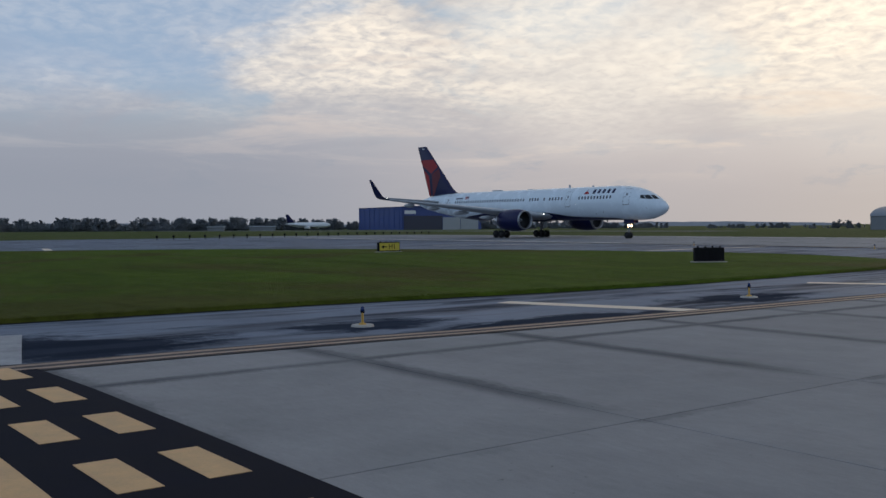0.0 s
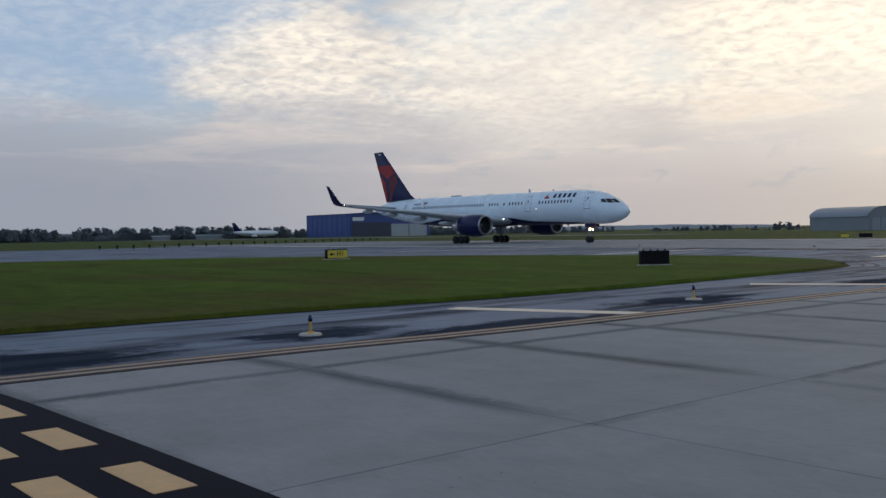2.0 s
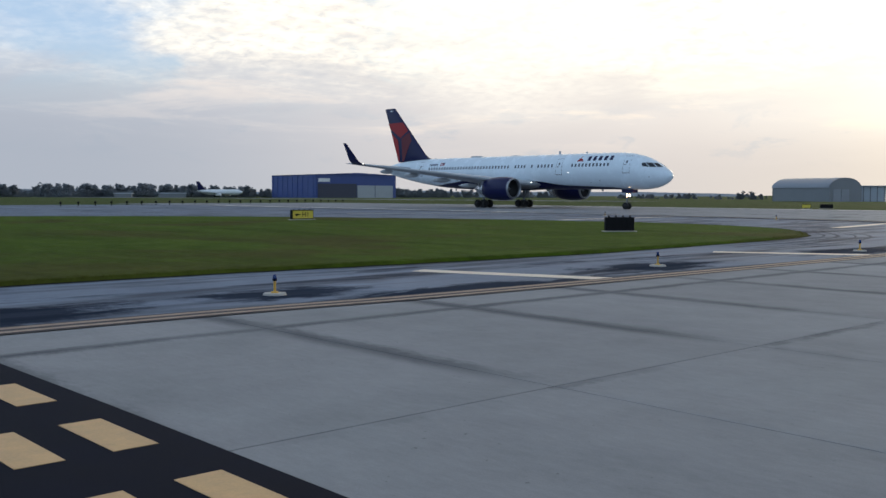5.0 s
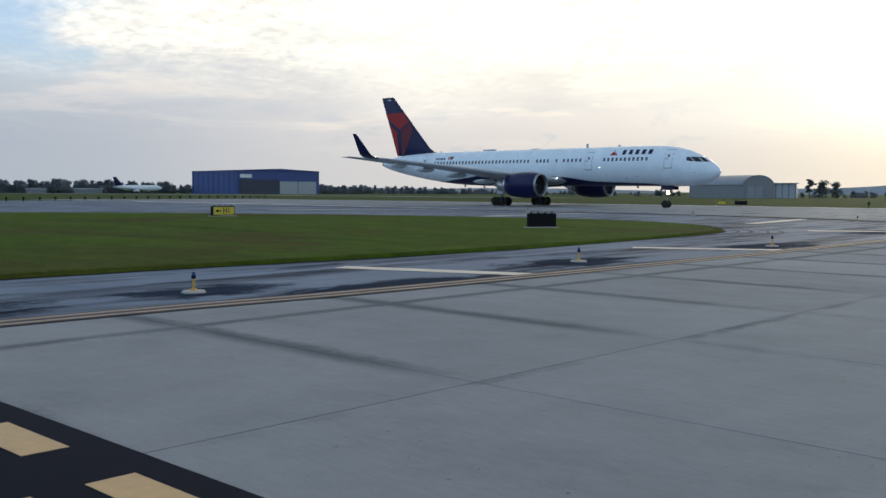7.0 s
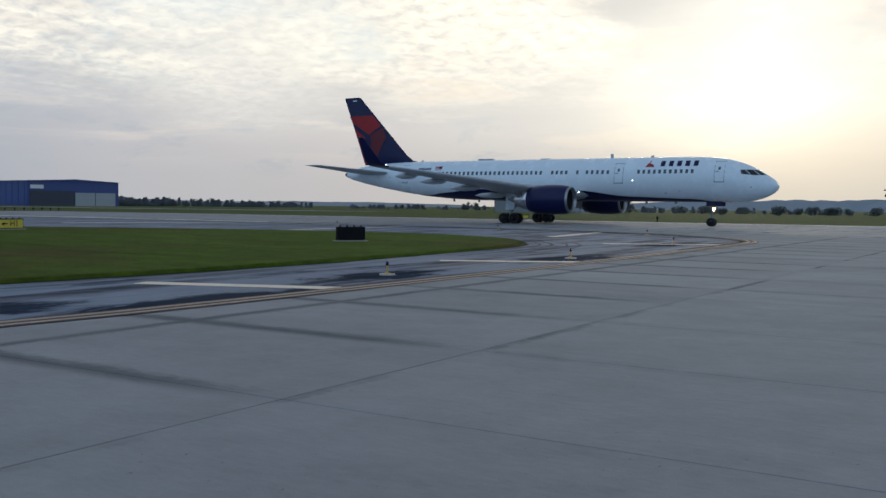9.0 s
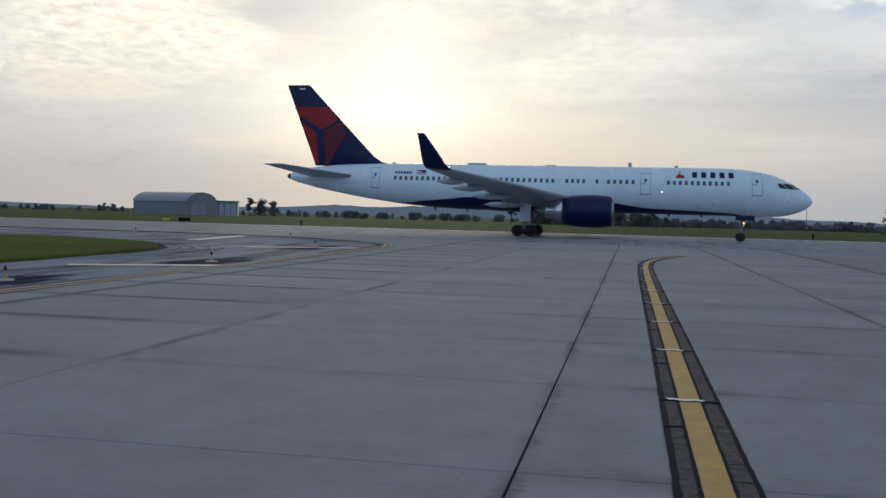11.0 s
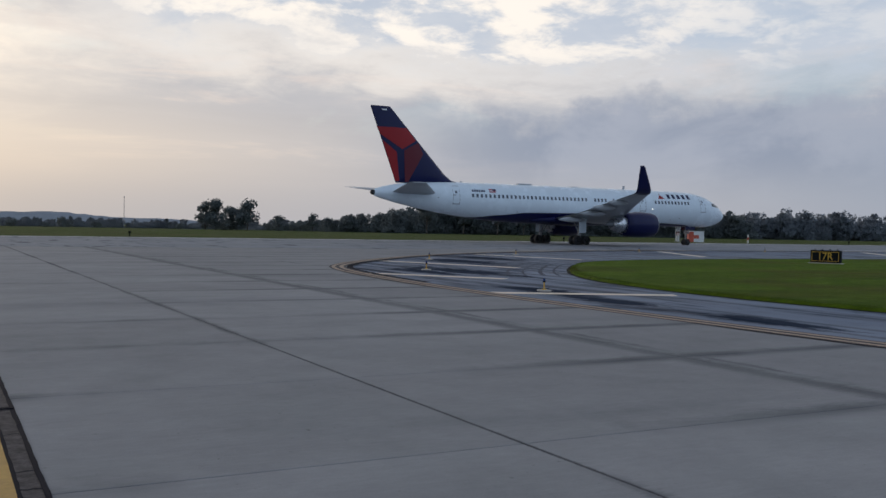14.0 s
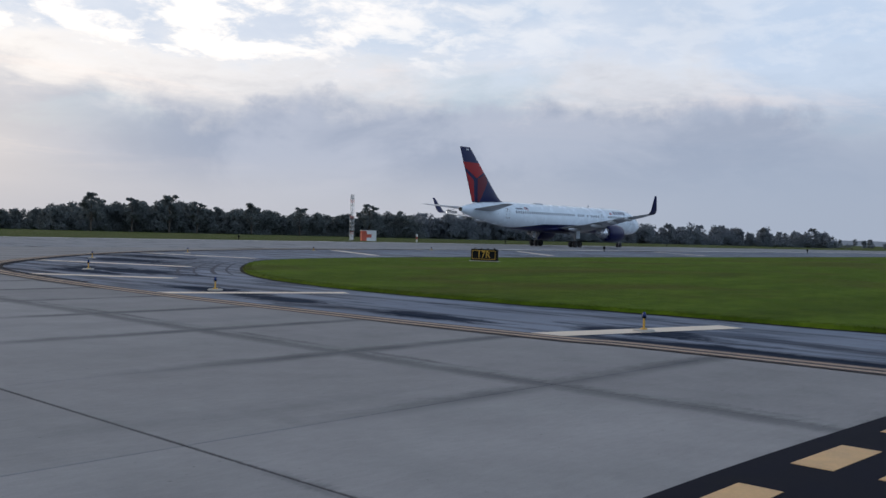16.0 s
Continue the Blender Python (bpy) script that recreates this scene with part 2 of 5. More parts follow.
def pavement_material(name, colour, dark, wet, streak=(0.5, 0.06, 1.0), stain=0.5, objects=0.0, rough=0.6, spec=0.25, joints=False, pools=()):
    """Concrete or asphalt: mottled, stained, in parts wet and glossy."""
    m = bpy.data.materials.new(name)
    m.use_nodes = True
    net = Net(m.node_tree)
    geo = net.node("ShaderNodeNewGeometry")
    place = geo.outputs["Position"]
    long = net.noise(net.scaled(place, *streak), 0.9, 6.0, 0.6, 0.4)
    big = net.noise(place, 0.16, 5.0, 0.6, 0.3)
    mid = net.noise(place, 1.3, 6.0, 0.65)
    fine = net.noise(place, 55.0, 3.0, 0.7)
    v = net.math("MULTIPLY_ADD", net.math("SUBTRACT", mid, 0.5), 0.42, 1.0)
    v = net.math("MULTIPLY_ADD", net.math("SUBTRACT", fine, 0.5), 0.25, v)
    v = net.math("MULTIPLY_ADD", net.math("SUBTRACT", big, 0.5), 0.5, v)
    grit = net.noise(net.scaled(place, 0.6, 1.6, 1.0), 9.0, 5.0, 0.75)
    v = net.math("MULTIPLY_ADD", net.math("SUBTRACT", grit, 0.5), 0.34, v)
    brushed = net.noise(net.scaled(place, 1.0, 14.0, 1.0), 1.4, 4.0, 0.6)
    v = net.math("MULTIPLY_ADD", net.math("SUBTRACT", brushed, 0.5), 0.06, v)
    speck = net.step(net.noise(place, 14.0, 2.0, 0.5), 0.70, 0.78)
    v = net.math("MULTIPLY_ADD", speck, -0.35, v)
    if wet:
        blot = net.math("MULTIPLY", net.step(net.noise(net.scaled(place, 0.9, 0.22, 1.0), 0.9, 5.0, 0.65, 0.6), 0.55, 0.63), 0.6)
        torn = net.math("ADD", net.math("MULTIPLY", net.math("SUBTRACT", net.noise(net.scaled(place, 1.0, 0.45, 1.0), 1.5, 6.0, 0.65, 0.7), 0.5), 2.6), net.math("MULTIPLY", net.math("SUBTRACT", grit, 0.5), 0.5))
        for px, py, rx, ry in pools:
            d = net.vec("LENGTH", net.vec("MULTIPLY", net.vec("SUBTRACT", place, (px, py, 0.0)), (1.0 / rx, 1.0 / ry, 0.0)), (0, 0, 0))
            blot = net.math("MAXIMUM", blot, net.step(net.math("ADD", d, torn), 1.28, 0.62))
    if objects:
        info = net.node("ShaderNodeObjectInfo")
        v = net.math("MULTIPLY_ADD", net.math("SUBTRACT", info.outputs["Random"], 0.5), objects, v)
    mask = net.step(long, 0.46, 0.62) if pools else net.step(long, 0.52, 0.68)
    shade = net.mix(net.math("MULTIPLY", mask, stain), colour, dark)
    if wet:
        shade = net.mix(net.math("MULTIPLY", blot, 0.88), shade, (0.014, 0.020, 0.036))
    if joints:
        # damp dirt spreading from some of the joints
        xyz = net.node("ShaderNodeSeparateXYZ")
        net.put(xyz.inputs[0], place)
        wob = net.math("MULTIPLY_ADD", net.math("SUBTRACT", grit, 0.5), 0.30, net.math("MULTIPLY", net.math("SUBTRACT", mid, 0.5), 0.22))
        dy = net.math("ABSOLUTE", net.math("WRAP", net.math("ADD", net.math("SUBTRACT", xyz.outputs[1], 2.77), wob), -1.675, 1.675))
        dx = net.math("ABSOLUTE", net.math("WRAP", net.math("ADD", net.math("ADD", xyz.outputs[0], 0.69), wob), -2.41, 2.41))
        patchy = net.noise(net.vec("ADD", place, (4.0, 2.0, 0.0)), 0.30, 4.0, 0.6)
        flank = net.math("MAXIMUM", net.step(xyz.outputs[0], -5.2, -7.4), net.step(xyz.outputs[0], 4.4, 8.4))
        flank = net.math("MULTIPLY", flank, net.step(patchy, 0.30, 0.52, 0.35, 1.0))
        soak = net.math("MULTIPLY", net.step(dy, 0.34, 0.02), net.math("MAXIMUM", flank, net.math("MULTIPLY", net.step(patchy, 0.46, 0.66), 0.7)))
        soak = net.math("MAXIMUM", soak, net.math("MULTIPLY", net.step(dx, 0.13, 0.01), net.step(patchy, 0.42, 0.62)))
        outer = net.math("ABSOLUTE", net.math("ADD", net.math("ADD", xyz.outputs[0], 10.25), wob))
        soak = net.math("MAXIMUM", soak, net.math("MULTIPLY", net.step(outer, 0.24, 0.02), net.step(patchy, 0.30, 0.50, 0.5, 1.0)))
        lane = net.math("ABSOLUTE", net.math("ADD", net.math("SUBTRACT", xyz.outputs[0], 8.62), net.math("MULTIPLY", wob, 1.6)))
        chip = net.math("ABSOLUTE", net.math("WRAP", net.math("MULTIPLY_ADD", net.math("SUBTRACT", grit, 0.5), 0.05, net.math("SUBTRACT", xyz.outputs[0], 4.13)), -12.0, 12.0))
        soak = net.math("MAXIMUM", soak, net.step(chip, 0.030, 0.012))
        soak = net.math("MAXIMUM", soak, net.math("MULTIPLY", net.step(lane, 0.34, 0.03), 0.85))
        shade = net.mix(net.math("MULTIPLY", net.step(xyz.outputs[0], 8.4, 8.9), 0.22), shade, dark)
        shade = net.mix(net.math("MULTIPLY", soak, 0.74), shade, (0.070, 0.074, 0.086))
        shade = net.mix(net.math("MULTIPLY", net.step(net.noise(place, 0.42, 5.0, 0.65, 0.5), 0.44, 0.66), 0.30), shade, (0.214, 0.222, 0.224))
    shade = net.mix(1.0, shade, v, "MULTIPLY")
    bsdf = net.node("ShaderNodeBsdfPrincipled")
    bsdf.inputs["Specular IOR Level"].default_value = spec
    if wet:
        net.put(bsdf.inputs["Specular IOR Level"], net.math("MULTIPLY_ADD", blot, -0.95 * spec, spec))
    net.put(bsdf.inputs["Base Color"], shade)
    damp = net.step(net.noise(net.scaled(place, streak[1] * 1.6, streak[0] * 0.25, 1.0) if wet else place, 0.8, 5.0, 0.6, 0.6), 0.40, 0.62)
    net.put(bsdf.inputs["Roughness"], net.math("SUBTRACT", rough, net.math("MULTIPLY", damp, wet)) if not wet else net.math("MULTIPLY_ADD", blot, 0.2, net.math("SUBTRACT", rough, net.math("MULTIPLY", damp, wet))))
    bp = net.node("ShaderNodeBump", Strength=0.25 if not wet else 0.08, Distance=0.01)
    net.put(bp.inputs["Height"], net.math("ADD", fine, mid))
    net.put(bsdf.inputs["Normal"], bp.outputs[0])
    out = net.node("ShaderNodeOutputMaterial")
    net.put(out.inputs[0], bsdf.outputs[0])
    return m


def grass_material(name, a, b, dry, island=0.0):
    m = bpy.data.materials.new(name)
    m.use_nodes = True
    net = Net(m.node_tree)
    place = net.node("ShaderNodeNewGeometry").outputs["Position"]
    big = net.noise(net.scaled(place, 1.0, 1.0, 0.0), 0.09, 5.0, 0.6, 0.5)
    mid = net.noise(place, 0.9, 6.0, 0.7)
    fine = net.noise(place, 22.0, 4.0, 0.7)
    shade = net.mix(net.step(mid, 0.35, 0.65), a, b)
    shade = net.mix(net.math("MULTIPLY", net.step(big, 0.48, 0.64), 0.8), shade, dry)
    v = net.math("MULTIPLY_ADD", net.math("SUBTRACT", fine, 0.5), 1.1, 1.0)
    swath = net.noise(net.scaled(place, 0.10, 0.42, 0.0), 1.0, 6.0, 0.65, 0.6)
    v = net.math("MULTIPLY_ADD", net.math("SUBTRACT", swath, 0.5), 1.3, v)
    tuft = net.noise(place, 3.2, 4.0, 0.7)
    v = net.math("MAXIMUM", net.math("MULTIPLY_ADD", net.math("SUBTRACT", tuft, 0.5), 1.0, v), 0.25)
    if island:
        g = net.node("ShaderNodeNewGeometry")
        v = net.math("MULTIPLY_ADD", net.math("SUBTRACT", g.outputs["Random Per Island"], 0.5), island, v)
    shade = net.mix(1.0, shade, v, "MULTIPLY")
    bsdf = net.node("ShaderNodeBsdfPrincipled", Roughness=0.85)
    bsdf.inputs["Specular IOR Level"].default_value = 0.04
    net.put(bsdf.inputs["Base Color"], shade)
    bp = net.node("ShaderNodeBump", Strength=0.8, Distance=0.08)
    net.put(bp.inputs["Height"], net.math("ADD", fine, mid))
    net.put(bsdf.inputs["Normal"], bp.outputs[0])
    out = net.node("ShaderNodeOutputMaterial")
    net.put(out.inputs[0], bsdf.outputs[0])
    return m


CONCRETE = pavement_material("concrete", (0.274, 0.271, 0.277), (0.152, 0.156, 0.168), 0.0, (0.09, 0.45, 1.0), 0.34, 0.12, 0.88, 0.09, True)
RUNWAY = pavement_material("runway_concrete", (0.208, 0.222, 0.248), (0.095, 0.105, 0.125), 0.08, (0.04, 0.5, 1.0), 0.40, 0.0, 0.76, 0.12)
POOLS = ((-13.75, 3.9, 1.15, 2.1), (-14.9, 3.2, 1.2, 1.0), (-13.9, 8.6, 0.8, 1.7), (-13.45, 18.5, 0.9, 2.3), (-13.2, 28.6, 1.0, 3.0), (-12.6, 12.0, 0.5, 3.0), (-14.6, 42.5, 1.0, 3.5),
         (16.2, 31.6, 0.7, 2.6), (17.8, 31.4, 1.1, 3.8), (23.0, 41.0, 1.6, 3.6), (26.9, 45.2, 1.2, 4.0), (14.5, 21.2, 0.7, 2.2), (14.05, 18.0, 0.5, 1.7), (14.9, 8.6, 0.9, 1.2), (13.7, 6.4, 0.4, 3.0), (13.9, 13.0, 0.5, 2.0))
# pale blue between the dark streaks paints the sky's sheen on wet asphalt
SHEEN_ASPHALT = pavement_material("sheen_tinted_asphalt", (0.155, 0.188, 0.250), (0.045, 0.056, 0.082), 0.14, (1.35, 0.11, 1.0), 0.95, 0.0, 0.78, 0.10, False, POOLS)
SEALANT = material("black_sealant", (0.010, 0.011, 0.019), 0.85, vary=0.5, grain=2.0, fine=70, spec=0.06)
BED = material("dark_line_bed", (0.085, 0.076, 0.078), 0.8, vary=0.35, grain=2.0, fine=40, spec=0.12)
ARC = material("paving_arc", (0.060, 0.072, 0.100), 0.8, vary=0.4, grain=1.0, spec=0.1)
JOINT = material("joint_filler", (0.009, 0.010, 0.013), 0.9, vary=0.3, grain=4.0, spec=0.04)
RUBBER_STAIN = material("damp_joint", (0.085, 0.076, 0.077), 0.85, vary=1.15, grain=11.0, fine=45, spec=0.08)
YELLOW = material("yellow_paint", (0.47, 0.285, 0.085), 0.65, vary=0.38, grain=4.0, fine=35, spec=0.2)
DASH = material("tan_yellow_paint", (0.60, 0.37, 0.17), 0.65, vary=0.3, grain=3.5, fine=50)
EDGE_YELLOW = material("worn_yellow_paint", (0.31, 0.215, 0.155), 0.7, vary=0.45, grain=2.0, fine=30)
WORN = material("worn_grey_marking", (0.27, 0.28, 0.30), 0.7, vary=0.6, grain=2.5, fine=30)
PALE = material("pale_marking_paint", (0.68, 0.58, 0.47), 0.6, vary=0.2, grain=1.5, fine=30)
WHITE_PAINT = material("white_marking_paint", (0.80, 0.79, 0.76), 0.6, vary=0.15, grain=1.5, fine=30)
GRASS = grass_material("mown_grass", (0.064, 0.114, 0.008), (0.094, 0.146, 0.012), (0.082, 0.086, 0.016))
# darker, slightly browner grass for the left island
DARKER_GRASS = grass_material("darker_grass", (0.054, 0.092, 0.008), (0.078, 0.118, 0.011), (0.074, 0.068, 0.016))
BLADES = grass_material("grass_blades", (0.045, 0.078, 0.006), (0.065, 0.095, 0.008), (0.085, 0.075, 0.012), 0.4)
FIELD = grass_material("far_field", (0.052, 0.076, 0.018), (0.066, 0.088, 0.022), (0.088, 0.088, 0.034))
TURF_EDGE_DARK = material("dark_turf_edge", (0.022, 0.022, 0.014), 0.9, vary=0.4, grain=3.0, spec=0.05)
SKIN = material("white_aircraft_paint", (0.73, 0.81, 0.88), 0.26, vary=0.05, grain=0.8, bump=0.0, spec=0.4)
NAVY = material("navy_aircraft_paint", (0.006, 0.009, 0.060), 0.35, vary=0.1, grain=0.8, bump=0.0, spec=0.3)
RED = material("red_aircraft_paint", (0.32, 0.014, 0.020), 0.35, vary=0.08, grain=0.8, bump=0.0, spec=0.3)
DARK_RED = material("dark_red_aircraft_paint", (0.125, 0.012, 0.024), 0.35, vary=0.08, grain=0.8, bump=0.0, spec=0.3)
WING_GREY = material("grey_wing_paint", (0.42, 0.44, 0.47), 0.35, vary=0.08, grain=0.6, bump=0.0)
METAL = material("bare_metal", (0.62, 0.63, 0.66), 0.28, 0.9, vary=0.08, grain=2.0, bump=0.0)
LIP = material("polished_lip", (0.30, 0.31, 0.34), 0.35, 0.9, vary=0.08, bump=0.0)
STRUT = material("grey_gear_paint", (0.22, 0.23, 0.25), 0.5, vary=0.12, grain=6.0)
HUB = material("dark_wheel_hub", (0.024, 0.024, 0.027), 0.6, vary=0.1)
TYRE = material("tyre_rubber", (0.018, 0.018, 0.020), 0.8, vary=0.2, grain=10.0)
PANE = material("dark_cabin_pane", (0.085, 0.10, 0.135), 0.15, vary=0.15, bump=0.0)
COCKPIT = material("dark_cockpit_glass", (0.014, 0.017, 0.024), 0.12, vary=0.1, bump=0.0)
SEAM = material("door_seam", (0.20, 0.22, 0.26), 0.5, vary=0.1, bump=0.0)
DARK = material("dark_recess", (0.012, 0.012, 0.015), 0.7, vary=0.2)
LAMP = material("landing_lamp", (1.0, 0.62, 0.34), 0.3, vary=0.0, bump=0.0, emit=13.0)
SPOT = material("small_white_lamp", (1.0, 0.95, 0.85), 0.3, vary=0.0, bump=0.0, emit=4.0)
BEACON = material("amber_lamp", (1.0, 0.30, 0.06), 0.3, vary=0.0, bump=0.0, emit=10.0)
SIGN_BLACK = material("sign_black", (0.010, 0.010, 0.012), 0.7, vary=0.15, spec=0.1)
SIGN_YELLOW = material("sign_yellow", (0.62, 0.50, 0.06), 0.5, vary=0.1, grain=4.0)
SIGN_AMBER = material("sign_amber", (0.62, 0.36, 0.04), 0.5, vary=0.05, bump=0.0)
PAD = material("light_pad_concrete", (0.40, 0.38, 0.35), 0.75, vary=0.2, grain=9.0)
STEM = material("yellow_stem", (0.55, 0.32, 0.05), 0.5, vary=0.1)
BLUE_GLASS = material("blue_lens", (0.01, 0.03, 0.14), 0.15, vary=0.05, bump=0.0)
BLUE_WALL = material("blue_cladding", (0.045, 0.075, 0.24), 0.55, vary=0.1, grain=0.15, fine=2.0, bump=0.0)
GREY_DOOR = material("pale_hangar_door", (0.34, 0.37, 0.40), 0.5, vary=0.1, grain=0.3, bump=0.0)
MOUTH_SHADE = material("hangar_mouth_shade", (0.05, 0.055, 0.085), 0.7, vary=0.15, grain=0.2, bump=0.0)
GREY_WALL = material("grey_metal_cladding", (0.20, 0.212, 0.235), 0.5, vary=0.1, grain=0.3, bump=0.0)
ROOF_GREY = material("grey_metal_roof", (0.25, 0.268, 0.305), 0.45, vary=0.1, grain=0.3, bump=0.0)
PALE_WALL = material("pale_shed_wall", (0.46, 0.50, 0.56), 0.5, vary=0.1, grain=0.3, bump=0.0)
BARK = material("bark", (0.085, 0.072, 0.060), 0.9, vary=0.3, grain=3.0)
# air haze is put into the leaf colour: greyer and bluer than bare leaves
HAZE_LEAF = material("haze_tinted_foliage", (0.148, 0.172, 0.178), 0.85, vary=0.25, grain=0.5, bump=0.0, island=0.15, spec=0.03, through_light=0.5)
# paler, bluer copy for the far belts, with thicker haze painted in
HAZE_LEAF_FAR = material("haze_tinted_far_foliage", (0.215, 0.242, 0.275), 0.85, vary=0.14, grain=0.4, bump=0.0, island=0.08, spec=0.02, through_light=0.55)
# the grey-blue base colour carries the haze over the distant rises
HAZE_HILL = material("haze_grey_woods", (0.27, 0.295, 0.33), 0.9, vary=0.25, grain=0.02, fine=0.3, bump=0.0, spec=0.0)
ORANGE = material("orange_red_paint", (0.55, 0.10, 0.06), 0.55, vary=0.1, grain=3.0)
WHITE = material("white_paint", (0.72, 0.73, 0.74), 0.5, vary=0.1, grain=3.0)


# ---- mesh helpers ----
def part(name, bm, mat, parent=None, label="", smooth=False):
    """Links a bmesh as one mesh object under a thing or part."""
    me = bpy.data.meshes.new(name)
    bmesh.ops.recalc_face_normals(bm, faces=bm.faces)
    bm.to_mesh(me)
    bm.free()
    return mesh_part(name, me, mat, parent, label, smooth)


def mesh_part(name, me, mat, parent=None, label="", smooth=False):
    if mat and not me.materials:
        me.materials.append(mat)
    if smooth:
        for p in me.polygons:
            p.use_smooth = True
    ob = new(name, me)
    ob.parent = parent
    if label:
        tagged(ob, label)
    return ob


def raw(name, verts, faces, mat, parent=None, label="", smooth=False):
    me = bpy.data.meshes.new(name)
    me.from_pydata(verts, [], faces)
    me.update()
    return mesh_part(name, me, mat, parent, label, smooth)


def empty(name, m, label, category, group="", kind=""):
    ob = new(name)
    ob.matrix_world = m
    return tagged(ob, label, category, group, kind)


def box(bm, size, at, m=None, bevel=0.0):
    made = bmesh.ops.create_cube(bm, size=1.0)["verts"]
    bmesh.ops.scale(bm, vec=size, verts=made)
    if bevel:
        edges = list({e for v in made for e in v.link_edges})
        made = bmesh.ops.bevel(bm, geom=made + edges, offset=bevel, segments=1, affect="EDGES")["verts"]
    if m is not None:
        bmesh.ops.transform(bm, matrix=m, verts=made)
    bmesh.ops.translate(bm, vec=at, verts=made)
    return made


def rod(bm, a, b, r1, r2=None, seg=10):
    a, b = Vector(a), Vector(b)
    m = Matrix.Translation((a + b) / 2) @ (b - a).to_track_quat("Z", "Y").to_matrix().to_4x4()
    return bmesh.ops.create_cone(bm, cap_ends=True, segments=seg, radius1=r1, radius2=r1 if r2 is None else r2, depth=(b - a).length, matrix=m)["verts"]


def loft(sections, closed=True, caps=True):
    """Verts and faces of a skin over rings of equal count."""
    n = len(sections[0])
    verts = [tuple(p) for ring in sections for p in ring]
    faces = []
    for i in range(len(sections) - 1):
        for j in range(n if closed else n - 1):
            k = (j + 1) % n
            faces.append((i * n + j, i * n + k, (i + 1) * n + k, (i + 1) * n + j))
    if caps and closed:
        faces.append(tuple(range(n))[::-1])
        faces.append(tuple((len(sections) - 1) * n + j for j in range(n)))
    return verts, faces


def curve_through(points, step=1.0):
    """Catmull-Rom line through points, about step metres apart."""
    pts = [Vector(p) for p in points]
    out = []
    for i in range(len(pts) - 1):
        p0, p1, p2, p3 = pts[max(i - 1, 0)], pts[i], pts[i + 1], pts[min(i + 2, len(pts) - 1)]
        n = max(1, min(24, int((p2 - p1).length / step)))
        for k in range(n):
            t = k / n
            out.append(0.5 * (2 * p1 + (p2 - p0) * t + (2 * p0 - 5 * p1 + 4 * p2 - p3) * t * t + (3 * p1 - p0 - 3 * p2 + p3) * t ** 3))
    out.append(pts[-1])
    return out


def ground_z(x, y):
    """The ground falls gently away beyond 150 m."""
    return -0.002 * min(max(0.0, math.hypot(x, y) - 150.0), 900.0)


def rough_ribbon(line, a, b, z, ragged):
    """A strip with uneven edges."""
    fine = []
    for i in range(len(line) - 1):
        n = max(1, int((line[i + 1] - line[i]).length / 0.12))
        fine += [line[i].lerp(line[i + 1], k / n) for k in range(n)]
    fine.append(line[-1])
    verts, faces = ribbon(fine, a, b, z)
    verts = [(x + ragged * noise.noise(Vector((x * 3 + a * 40, y * 4.5, i % 2 * 7.0))) + 0.6 * ragged * noise.noise(Vector((x * 9, y * 17, i % 2 * 3.0 + a))), y, q) for i, (x, y, q) in enumerate(verts)]
    return verts, faces


def ribbon(line, a, b, z):
    """A strip along a line between the offsets a and b to its left."""
    verts, faces = [], []
    for i, p in enumerate(line):
        d = (line[min(i + 1, len(line) - 1)] - line[max(i - 1, 0)]).normalized()
        left = Vector((-d.y, d.x))
        for o in (a, b):
            q = p + left * o
            verts.append((q.x, q.y, ground_z(q.x, q.y) + z))
        if i:
            faces.append((2 * i - 2, 2 * i, 2 * i + 1, 2 * i - 1))
    return verts, faces


def sheet(name, x0, x1, y0, y1, nx, ny, z, mat, label):
    verts = [(x, y, ground_z(x, y) + z) for y in np.linspace(y0, y1, ny + 1) for x in np.linspace(x0, x1, nx + 1)]
    faces = [(j * (nx + 1) + i, j * (nx + 1) + i + 1, (j + 1) * (nx + 1) + i + 1, (j + 1) * (nx + 1) + i) for j in range(ny) for i in range(nx)]
    return tagged(raw(name, verts, faces, mat), label, "ground", kind="structure")


def poly(name, outline, z, mat, label, category="ground"):
    bm = bmesh.new()
    f = bm.faces.new([bm.verts.new((p[0], p[1], ground_z(p[0], p[1]) + z)) for p in outline])
    bmesh.ops.triangulate(bm, faces=[f])
    return tagged(part(name, bm, mat), label, category, kind="structure")


# ---- ground ----
def make_ground():
    rings = [0, 40, 80, 120, 150, 200, 260, 340, 450, 600, 800, 1050, 1500, 2400, 4500]
    n = 96
    verts = [(0, 0, -0.12)]
    for r in rings[1:]:
        verts += [(r * math.cos(2 * math.pi * k / n), r * math.sin(2 * math.pi * k / n), ground_z(r, 0) - 0.12) for k in range(n)]
    faces = [(0, 1 + k, 1 + (k + 1) % n) for k in range(n)]
    for i in range(len(rings) - 2):
        for k in range(n):
            a, b = 1 + i * n, 1 + (i + 1) * n
            faces.append((a + k, b + k, b + (k + 1) % n, a + (k + 1) % n))
    tagged(raw("ground", verts, faces, FIELD), "wide flat airfield of short green grass", "ground", kind="structure")


